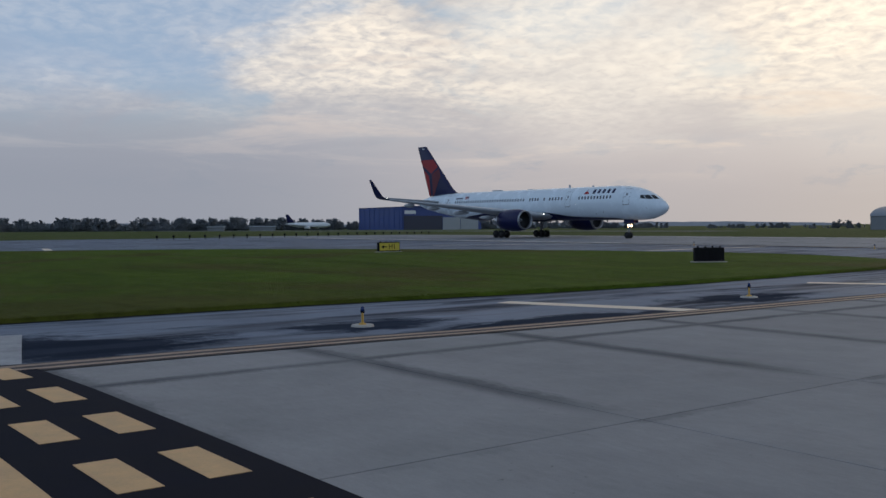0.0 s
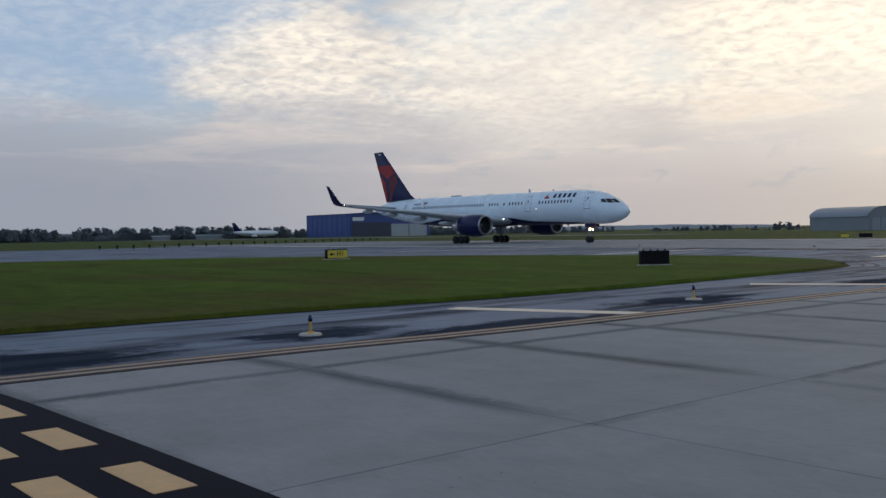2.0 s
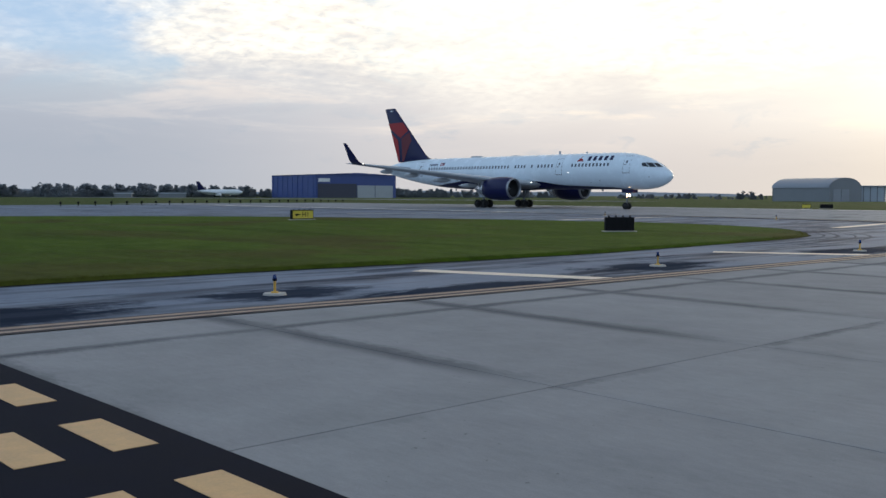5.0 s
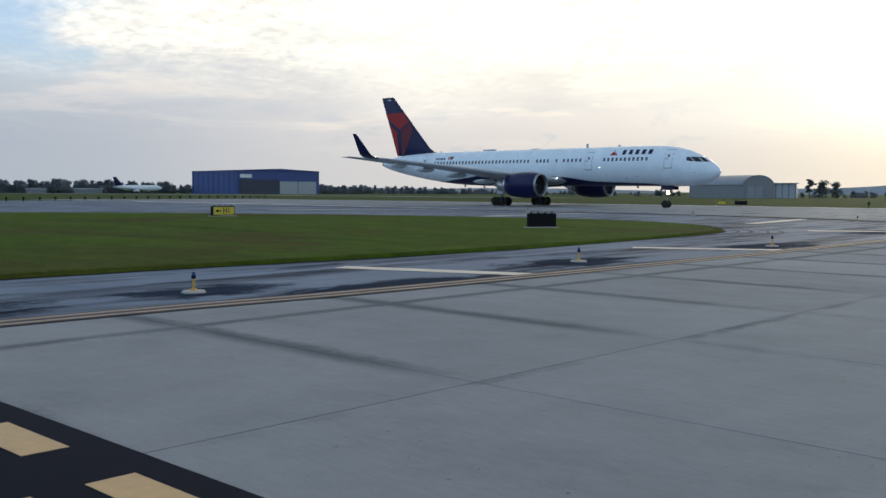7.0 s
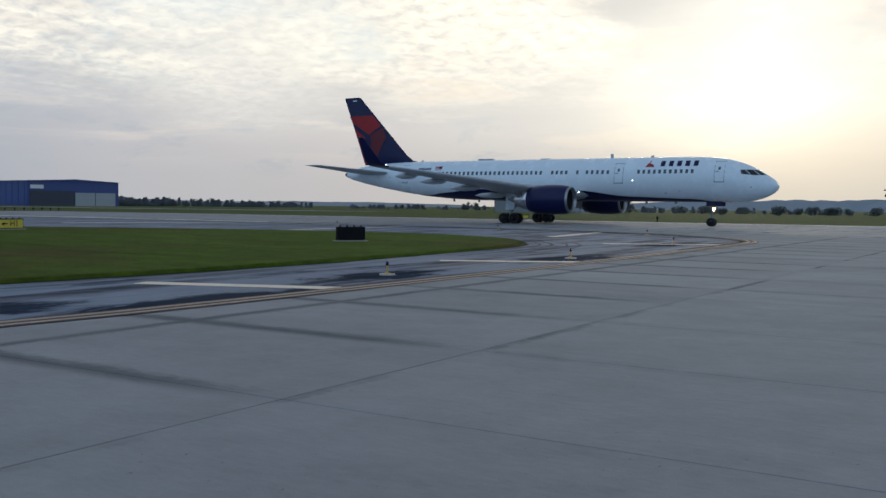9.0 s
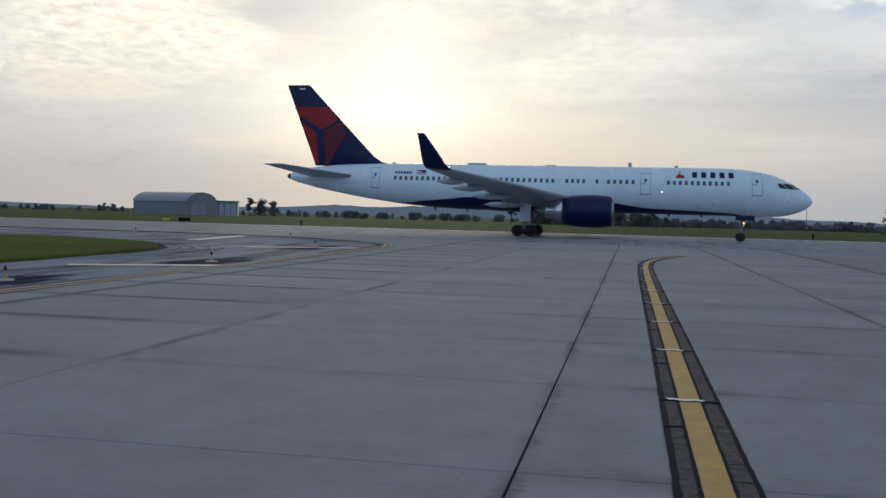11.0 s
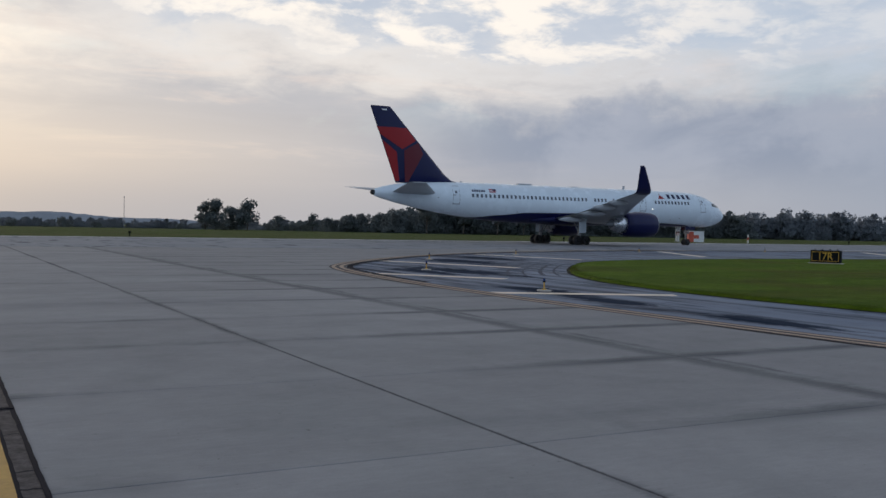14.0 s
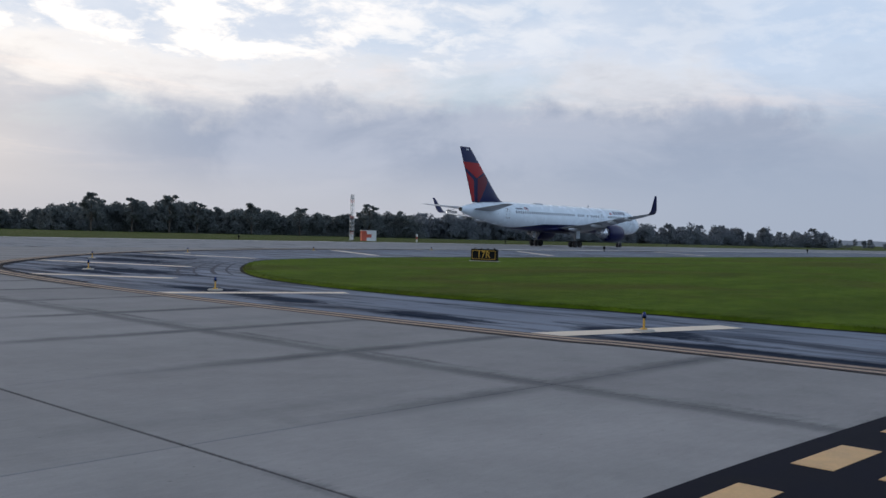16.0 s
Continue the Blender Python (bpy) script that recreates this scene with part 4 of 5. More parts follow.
    # tailplane
    for side in (1, -1):
        st = [section(40.4, 45.3, side * 0.8, 5.05, 0.09), section(45.0, 46.9, side * 7.5, 5.72, 0.08), section(45.4, 46.95, side * 7.62, 5.73, 0.04)]
        raw("tailplane", *loft(st), WING_GREY, jet, "grey tailplane", True)
        ribs = [(17.2, 26.2, 1.2, 2.80, 0.12), (18.4, 26.3, 3.2, 3.0, 0.12), (20.3, 26.5, 6.5, 3.40, 0.115), (23.5, 27.9, 11.5, 4.05, 0.11), (28.2, 30.0, 19.0, 4.95, 0.10)]
        wing = raw("wing", *loft([section(le, te, side * y, z, th) for le, te, y, z, th in ribs]), WING_GREY, jet, "grey swept wing", True)
        # winglet: curves up from the tip
        rise = [(28.2, 30.0, 19.0, 4.95), (28.35, 30.08, 19.38, 5.05), (28.58, 30.18, 19.68, 5.3), (28.8, 30.25, 19.85, 5.7), (29.88, 30.46, 20.38, 7.28), (30.02, 30.5, 20.42, 7.40)]
        rings = []
        for i, (le, te, y, z) in enumerate(rise):
            lean = radians([0, 15, 40, 65, 72, 72][i])
            rings.append([(x, side * y + side * -math.sin(lean) * (q - z), z + math.cos(lean) * (q - z)) for x, _, q in section(le, te, 0, z, 0.085)])
        raw("winglet", *loft(rings), NAVY, wing, "navy blended winglet", True)
        bm = bmesh.new()
        bmesh.ops.create_icosphere(bm, subdivisions=1, radius=0.07, matrix=Matrix.Translation((CG - 28.4, side * 19.2, 5.05)))
        part("tip_lamp", bm, SPOT, wing, "small white wing lamp")
        bm = bmesh.new()
        bmesh.ops.create_icosphere(bm, subdivisions=1, radius=0.07, matrix=Matrix.Translation((CG - 17.9, side * 2.25, 3.05)))
        part("root_lamp", bm, SPOT, wing, "white landing lamp in the wing root")
        for y, te, z, length in ((4.6, 26.5, 2.8, 3.6), (8.8, 27.0, 3.4, 3.4), (12.3, 28.3, 3.95, 2.9), (15.4, 29.1, 4.35, 2.4)):
            rows = [[(CG - (te - length * 0.62 + length * u), side * y + 0.20 * g * math.cos(a), z - 0.12 + 0.30 * g * math.sin(a)) for a in [6.283 * j / 10 for j in range(10)]] for u, g in ((0, 0.1), (0.2, 0.8), (0.5, 1.0), (0.8, 0.7), (1.0, 0.06))]
            raw("flap_fairing", *loft(rows), WING_GREY, wing, "", True)
        # engine
        ey, ez, aft = side * 6.5, 2.28, 2.6
        ring = lambda s, r, dz=0.0: [(CG - s - aft, ey + r * math.sin(6.2832 * j / 32), ez + dz + r * math.cos(6.2832 * j / 32)) for j in range(32)]
        nac = raw("nacelle", *loft([ring(s, r) for s, r in ((14.25, 1.17), (14.6, 1.28), (15.4, 1.36), (16.6, 1.36), (17.6, 1.26), (18.25, 1.12), (18.3, 0.95))], True, False), NAVY, jet, "navy engine nacelle", True)
        raw("intake_lip", *loft([ring(s, r) for s, r in ((14.32, 1.21), (14.18, 1.17), (14.12, 1.10), (14.16, 1.04), (14.5, 1.0))], True, False), LIP, nac, "polished metal intake lip", True)
        raw("intake", *loft([ring(s, r) for s, r in ((14.5, 1.0), (15.3, 0.99), (15.32, 0.3))], True, False), DARK, nac, "dark intake", True)
        raw("spinner", *loft([ring(s, r) for s, r in ((14.75, 0.03), (15.0, 0.18), (15.31, 0.3))], True, False), STRUT, nac, "", True)
        raw("core_cowl", *loft([ring(s, r) for s, r in ((18.1, 1.02), (18.9, 0.86), (19.7, 0.62), (19.75, 0.5))]), METAL, nac, "bare metal core cowl", True)
        raw("exhaust_plug", *loft([ring(s, r) for s, r in ((19.6, 0.42), (20.3, 0.2), (20.6, 0.05))]), STRUT, nac, "", True)
        raw("pylon", *loft([section(17.6, 22.4, ey, 3.0, 0.08, 7, True), section(19.0, 24.0, ey, 3.6, 0.06, 7, True)]), WING_GREY, nac, "grey engine pylon", True)
        # main gear
        gear = new("main_gear")
        gear.parent = jet
        gear.location = (CG - 24.38, side * 3.66, 0)
        bm = bmesh.new()
        rod(bm, (0, 0, 0.52), (0.05, side * -0.1, 3.0), 0.16, 0.2, 12)
        rod(bm, (0.1, 0, 1.1), (1.2, side * -0.4, 2.9), 0.07, 0.07, 8)
        rod(bm, (0, 0, 1.2), (0, side * -1.3, 2.8), 0.07, 0.07, 8)
        part("strut", bm, STRUT, gear, "grey main gear leg")
        bm = bmesh.new()
        box(bm, (1.35, 0.2, 0.2), (0, 0, 0.52), bevel=0.04)
        part("bogie_beam", bm, STRUT, gear)
        bm = bmesh.new()
        box(bm, (0.95, 0.06, 1.7), (0.1, side * 0.42, 2.15), bevel=0.02)
        part("gear_door", bm, SKIN, gear, "pale gear door")
        for ax in (-0.57, 0.57):
            for ay in (-0.43, 0.43):
                make_wheel(gear, (ax, ay, 0.50), 0.50, 0.36)
    gear = new("nose_gear")
    gear.parent = jet
    gear.location = (CG - 5.86, 0, 0)
    bm = bmesh.new()
    rod(bm, (0, 0, 0.39), (0.05, 0, 2.5), 0.09, 0.12, 12)
    rod(bm, (0.05, 0, 1.0), (0.75, 0, 2.35), 0.05, 0.05, 8)
    rod(bm, (0, -0.3, 0.39), (0, 0.3, 0.39), 0.06, 0.06, 8)
    part("strut", bm, STRUT, gear, "grey nose gear leg")
    for ay in (-0.27, 0.27):
        make_wheel(gear, (0, ay, 0.39), 0.39, 0.22)
    for side in (1, -1):
        bm = bmesh.new()
        box(bm, (1.5, 0.05, 0.55), (0.35, side * 0.42, 2.12), bevel=0.015)
        part("gear_door", bm, NAVY, gear, "dark nose gear door")
        bm = bmesh.new()
        rod(bm, (0.0, side * 0.24, 1.55), (0.20, side * 0.24, 1.55), 0.14, 0.20, 12)
        part("lamp_housing", bm, STRUT, gear)
        rows = [[(x, side * 0.24 + q * math.sin(6.2832 * j / 12), 1.55 + q * math.cos(6.2832 * j / 12)) for j in range(12)] for x, q in ((0.196, 0.19), (0.212, 0.145), (0.220, 0.07))]
        raw("landing_lamp", *loft(rows), LAMP, gear, "bright white landing lamp", True)
    bm = bmesh.new()
    bmesh.ops.create_icosphere(bm, subdivisions=1, radius=0.09, matrix=Matrix.Translation((0.2, 0, 1.98)))
    part("upper_lamp", bm, BEACON, gear, "warm lamp above the landing lamps")
    # aerials along the spine and belly
    for s, h, w in ((15.5, 0.38, 0.3), (11.5, 0.16, 0.3), (29.2, 0.13, 1.7), (22.5, 0.05, 0.9), (37.0, 0.12, 0.3)):
        zc, hz, hy = hull_at(s)
        bm = bmesh.new()
        box(bm, (w, 0.05 if w < 0.5 else 0.5, h + 0.1), (CG - s, 0, zc + hz + h / 2 - 0.05), bevel=0.02)
        part("aerial", bm, WING_GREY, jet)
    for s, h in ((33.0, 0.28), (30.0, 0.22), (9.2, 0.2), (12.0, 0.2)):
        zc, hz, hy = hull_at(s)
        bm = bmesh.new()
        box(bm, (0.22, 0.04, h + 0.1), (CG - s, 0, zc - hz - h / 2 + 0.03))
        part("aerial", bm, STRUT, jet)
    return jet


WHEELS = []


def make_wheel(gear, at, r, w):
    ring = lambda y, q: [(q * math.sin(6.2832 * j / 24), y, q * math.cos(6.2832 * j / 24)) for j in range(24)]
    me_v, me_f = loft([ring(y * w, q * r) for y, q in ((-0.42, 0.56), (-0.5, 0.72), (-0.5, 0.88), (-0.36, 0.98), (0, 1.0), (0.36, 0.98), (0.5, 0.88), (0.5, 0.72), (0.42, 0.56))], True, False)
    v2, f2 = loft([ring(-0.40 * w, 0.56 * r), ring(-0.3 * w, 0.4 * r), ring(-0.34 * w, 0.12 * r)], True, True)
    v3, f3 = loft([ring(0.34 * w, 0.12 * r), ring(0.3 * w, 0.4 * r), ring(0.40 * w, 0.56 * r)], True, True)
    me = bpy.data.meshes.new("wheel")
    n, k = len(me_v), len(me_v) + len(v2)
    me.from_pydata(me_v + v2 + v3, [], me_f + [tuple(i + n for i in f) for f in f2] + [tuple(i + k for i in f) for f in f3])
    me.materials.append(TYRE)
    me.materials.append(HUB)
    for i, p in enumerate(me.polygons):
        p.material_index = 0 if i < len(me_f) else 1
        p.use_smooth = True
    me.update()
    wheel = new("wheel", me)
    wheel.parent = gear
    wheel.location = at
    WHEELS.append((wheel, at, r))
    return wheel


airliner = make_airliner()


# ---- signs ----
def words(text, size, mat, parent, m, name="text"):
    cu = bpy.data.curves.new(name, "FONT")
    cu.body, cu.size, cu.align_x, cu.align_y, cu.extrude = text, size, "CENTER", "CENTER", 0.004
    tmp = new(name, cu)
    deps = bpy.context.evaluated_depsgraph_get()
    me = bpy.data.meshes.new_from_object(tmp.evaluated_get(deps))
    bpy.data.objects.remove(tmp)
    ob = new(name, me)
    me.materials.clear()
    me.materials.append(mat)
    ob.parent = parent
    ob.matrix_local = m
    return ob


def make_sign(at, turn, w, h, face, text, ink, label, back_only=False, border=False):
    """Guidance sign on short legs; its face looks along its own -y."""
    sign = empty("airfield_sign", Matrix.Translation(at) @ pose(0, 0, 0, 0, 0, turn), label, "sign")
    bm = bmesh.new()
    box(bm, (w, 0.24, h), (0, 0, 0.10 + h / 2), bevel=0.02)
    part("housing", bm, SIGN_BLACK, sign, "black sign housing")
    bm = bmesh.new()
    box(bm, (w + 0.15, 0.45, 0.04), (0, 0, 0.07))
    part("pad", bm, PAD, sign, "pale concrete pad")
    n = 4
    for k in range(n):
        x = -w / 2 + w * (k + 0.5) / n
        bm = bmesh.new()
        rod(bm, (x, 0, 0.10 + h), (x, 0, 0.10 + h + 0.07), 0.05, 0.03, 8)
        part("cap", bm, SIGN_BLACK, sign)
        bm = bmesh.new()
        rod(bm, (x, 0, 0.05), (x, 0, 0.14), 0.03, 0.03, 8)
        part("leg", bm, STRUT, sign)
    if not back_only:
        bm = bmesh.new()
        box(bm, (w - 0.10, 0.02, h - 0.10), (0, -0.125, 0.10 + h / 2))
        part("face", bm, face, sign, "lit sign face")
        words(text, h * 0.82, ink, sign, pose(0, -0.142, 0.10 + h / 2, 90, 0, 0) @ Matrix.Diagonal((0.95, 1, 1, 1)), "lettering")
        if border:
            for sx, sz, px, pz in ((w - 0.16, 0.025, 0, h / 2 - 0.09), (w - 0.16, 0.025, 0, -h / 2 + 0.09), (0.025, h - 0.16, w / 2 - 0.09, 0), (0.025, h - 0.16, -w / 2 + 0.09, 0)):
                bm = bmesh.new()
                box(bm, (sx, 0.006, sz), (px, -0.14, 0.10 + h / 2 + pz))
                part("border", bm, SIGN_AMBER, sign)
    else:
        for k in range(3):
            bm = bmesh.new()
            box(bm, (0.03, 0.02, h - 0.08), (-w / 2 + w * (k + 1) / 4, -0.125, 0.10 + h / 2))
            part("rib", bm, SIGN_BLACK, sign)
    return sign


def make_signs():
    z = 0.0
    sign = make_sign((-49.2, 32.4, z), 90, 1.55, 0.56, SIGN_YELLOW, "   H1", SIGN_BLACK, "yellow airfield sign with black arrow and H1, on the grass")
    bm = bmesh.new()
    box(bm, (0.34, 0.006, 0.07), (-0.38, -0.139, 0.38))
    part("arrow_shaft", bm, SIGN_BLACK, sign)
    bm = bmesh.new()
    f = bm.faces.new([bm.verts.new(p) for p in ((-0.62, -0.141, 0.37), (-0.42, -0.141, 0.27), (-0.42, -0.141, 0.47))])
    ex = bmesh.ops.extrude_face_region(bm, geom=[f])["geom"]
    bmesh.ops.translate(bm, vec=(0, 0.01, 0), verts=[v for v in ex if isinstance(v, bmesh.types.BMVert)])
    part("arrow_head", bm, SIGN_BLACK, sign)
    make_sign((-25.7, 33.1, z), 60, 1.30, 0.58, None, "", None, "black back of an airfield sign on the grass", True)
    make_sign((42.2, 35.3, z), -72, 1.60, 0.66, SIGN_BLACK, "17R", SIGN_AMBER, "black airfield sign with amber 17R, on the grass", False, True)
    zz = ground_z(-58, 113)
    make_sign((-58.4, 113.0, zz - 0.1), 25, 1.1, 0.5, SIGN_YELLOW, "", SIGN_BLACK, "small yellow airfield sign beyond the runway")
    make_sign((-56.3, 114.0, zz - 0.1), 25, 1.5, 0.5, None, "", None, "black airfield sign beyond the runway", True)


make_signs()


# ---- lights on the airfield ----
def make_edge_light():
    lamp = empty("edge_light", Matrix.Identity(4), "blue taxiway edge light on a yellow stem with a pale pad", "light", "taxiway edge lights")
    bm = bmesh.new()
    rod(bm, (0, 0, -0.03), (0, 0, 0.004), 0.20, 0.185, 18)
    part("pad", bm, PAD, lamp, "pale round concrete pad")
    bm = bmesh.new()
    rod(bm, (0, 0, 0.004), (0, 0, 0.03), 0.07, 0.055, 12)
    rod(bm, (0, 0, 0.03), (0, 0, 0.20), 0.021, 0.021, 10)
    part("stem", bm, STEM, lamp, "yellow stem")
    bm = bmesh.new()
    rod(bm, (0, 0, 0.20), (0, 0, 0.235), 0.034, 0.040, 12)
    part("collar", bm, SIGN_BLACK, lamp)
    bm = bmesh.new()
    rod(bm, (0, 0, 0.235), (0, 0, 0.285), 0.036, 0.030, 12)
    bmesh.ops.create_uvsphere(bm, u_segments=12, v_segments=6, radius=0.030, matrix=Matrix.Translation((0, 0, 0.285)))
    part("lens", bm, BLUE_GLASS, lamp, "dark blue glass lens", True)
    return lamp


def make_lights():
    first = make_edge_light()
    first.matrix_world = pose(-13.81, 8.43, 0)
    for x, y in ((-13.46, 18.7), (-13.13, 28.5), (-14.55, 42.9), (-20.6, 56.0), (-33, 59.6), (-14.2, -1.0), (15.05, 8.76), (14.5, 21.1), (16.9, 32.6), (22.5, 43.2), (33, 51.5), (48, 57.5), (64, 60.0), (14.6, -3.0), (-48, 60.2)):
        copy_thing(first, pose(x, y, 0))
    # small dark runway lights
    stub = empty("runway_light", Matrix.Identity(4), "small dark runway light on a short post", "light", "runway lights")
    bm = bmesh.new()
    rod(bm, (0, 0, -0.1), (0, 0, 0.30), 0.06, 0.06, 8)
    part("post", bm, SIGN_BLACK, stub)
    bm = bmesh.new()
    bmesh.ops.create_uvsphere(bm, u_segments=8, v_segments=6, radius=0.17, matrix=Matrix.Translation((0, 0, 0.42)))
    part("head", bm, SIGN_BLACK, stub, "", True)
    spots = [(-119.6 - 36 * k / 25, 43.6 + 69 * k / 25) for k in range(26)] + [(-40 + 60 * k, 112.5) for k in range(8)] + [(95 + 60 * k, 61.5) for k in range(5)]
    stub.matrix_world = pose(spots[0][0], spots[0][1], 0)
    for x, y in spots[1:]:
        copy_thing(stub, pose(x, y, ground_z(x, y)))


make_lights()


# ---- buildings ----
def wall(bm, a, b, z0, z1, t=0.3):
    a, b = Vector(a), Vector(b)
    d = (b - a)
    m = Matrix.Rotation(math.atan2(d.y, d.x), 4, "Z")
    c = (a + b) / 2
    box(bm, (d.length, t, z1 - z0), (c.x, c.y, (z0 + z1) / 2), m)


def make_blue_hangar():
    c = Vector((-495.0, 338.0))
    u, v = Vector((0.1, 0.995)), Vector((-0.995, 0.1))
    z0, z1 = ground_z(c.x, c.y) - 0.4, 13.6
    hangar = empty("hangar", Matrix.Translation((c.x, c.y, z0)), "large blue metal hangar with pale sliding doors", "hangar")
    at = lambda p, q: (u * p + v * q)
    L, M = 59.0, 61.0
    corner = [at(0, 0), at(L, 0), at(L, M), at(0, M)]
    names = ("front_wall", "far_wall", "back_wall", "side_wall")
    for k in range(4):
        bm = bmesh.new()
        wall(bm, corner[k], corner[(k + 1) % 4], 0, z1 - z0, 0.5)
        part(names[k], bm, BLUE_WALL, hangar)
    bm = bmesh.new()
    top = z1 - z0
    mid = at(L / 2, 0)
    v0 = [bm.verts.new((p.x, p.y, top)) for p in (at(-1, -1), at(L + 1, -1), at(L + 1, M + 1), at(-1, M + 1))]
    v1 = [bm.verts.new((p.x, p.y, top + 1.3)) for p in (at(L / 2, -1), at(L / 2, M + 1))]
    bm.faces.new((v0[0], v0[3], v1[1], v1[0]))
    bm.faces.new((v0[1], v1[0], v1[1], v0[2]))
    bm.faces.new((v0[0], v1[0], v0[1]))
    bm.faces.new((v0[3], v0[2], v1[1]))
    part("roof", bm, BLUE_WALL, hangar, "blue metal roof")
    nrm = -v
    rot = Matrix.Rotation(math.atan2(u.y, u.x), 4, "Z")
    # the open mouth is a solid panel, coloured like the shade inside
    for name, p0, p1, h, mat, off, lab in (("mouth_panel", 1.0, 29.0, 9.2, MOUTH_SHADE, 0.5, "dark panel painted as the shaded hangar mouth"), ("door", 29.5, 42.5, 8.2, GREY_DOOR, 0.6, "pale sliding door"), ("door", 43.0, 56.5, 8.2, GREY_DOOR, 0.6, "pale sliding door"), ("board", 1.5, 9.5, 0, WHITE, 0.5, "small pale board")):
        bm = bmesh.new()
        p = at((p0 + p1) / 2, 0) + nrm * off
        if name == "board":
            box(bm, (p1 - p0, 0.2, 2.2), (p.x, p.y, 11.4), rot)
        else:
            box(bm, (p1 - p0, 0.4, h), (p.x, p.y, h / 2), rot)
        part(name, bm, mat, hangar, lab)
    for k in range(9):
        bm = bmesh.new()
        p = at(0, 3 + k * 7) + u * -0.35
        box(bm, (0.3, 0.3, z1 - z0 - 1), (p.x, p.y, (z1 - z0) / 2), rot)
        part("wall_rib", bm, BLUE_WALL, hangar)


def make_arch_hangar():
    """Grey hangar with a curved roof, its end wall turned to the runway."""
    r = 330.0
    b = radians(26.15)
    c = Vector((-math.sin(b) * r, math.cos(b) * r))
    z0 = ground_z(c.x, c.y) - 0.35
    hangar = empty("hangar", Matrix.Translation((c.x, c.y, z0)) @ pose(0, 0, 0, 0, 0, -20), "grey metal hangar with an arched roof", "hangar")
    L, W, eave, rise = 26.0, 13.5, 4.6, 3.3
    n = 12
    def prof(x):
        pts = [(x, 0, 0), (x, 0, eave)] + [(x, W / 2 - W / 2 * math.cos(math.pi * k / n), eave + rise * math.sin(math.pi * k / n)) for k in range(1, n)] + [(x, W, eave), (x, W, 0)]
        return pts
    raw("shell", *loft([prof(0), prof(0.4)]), GREY_WALL, hangar, "pale end wall")
    roof = [[(x, y - 0 + (-0.3 if k < 2 else 0.3 if k > n else 0), z + 0.1) for k, (x, y, z) in enumerate(prof(x)[1:-1])] for x in (-L, 0.3)]
    raw("roof", *loft(roof, False, False), ROOF_GREY, hangar, "curved grey metal roof", True)
    bm = bmesh.new()
    box(bm, (L, 0.4, eave), (-L / 2, 0.2, eave / 2))
    part("side_wall", bm, GREY_WALL, hangar, "dark grey side wall")
    bm = bmesh.new()
    box(bm, (L, 0.4, eave), (-L / 2, W - 0.2, eave / 2))
    part("back_wall", bm, GREY_WALL, hangar)
    raw("far_end", *loft([prof(-L), prof(-L + 0.4)]), GREY_WALL, hangar)
    for y in (3.0, 6.5):
        bm = bmesh.new()
        box(bm, (0.15, 3.2, 4.2), (0.45, y, 2.1))
        part("door", bm, ROOF_GREY, hangar)
    # low white shed beside it
    b = radians(24.2)
    c = Vector((-math.sin(b) * 350, math.cos(b) * 350))
    shed = empty("shed", Matrix.Translation((c.x, c.y, ground_z(c.x, c.y) - 0.35)) @ pose(0, 0, 0, 0, 0, 20), "low pale metal shed with open bays", "shed")
    bm = bmesh.new()
    box(bm, (11, 8, 5.2), (0, 4.5, 2.6))
    part("body", bm, PALE_WALL, shed)
    bm = bmesh.new()
    box(bm, (12, 9, 0.35), (0, 4.2, 5.4))
    part("roof", bm, ROOF_GREY, shed)
    for k in range(6):
        bm = bmesh.new()
        box(bm, (0.3, 0.3, 5.2), (-5.3 + k * 2.12, 0.2, 2.6))
        part("post", bm, GREY_WALL, shed)


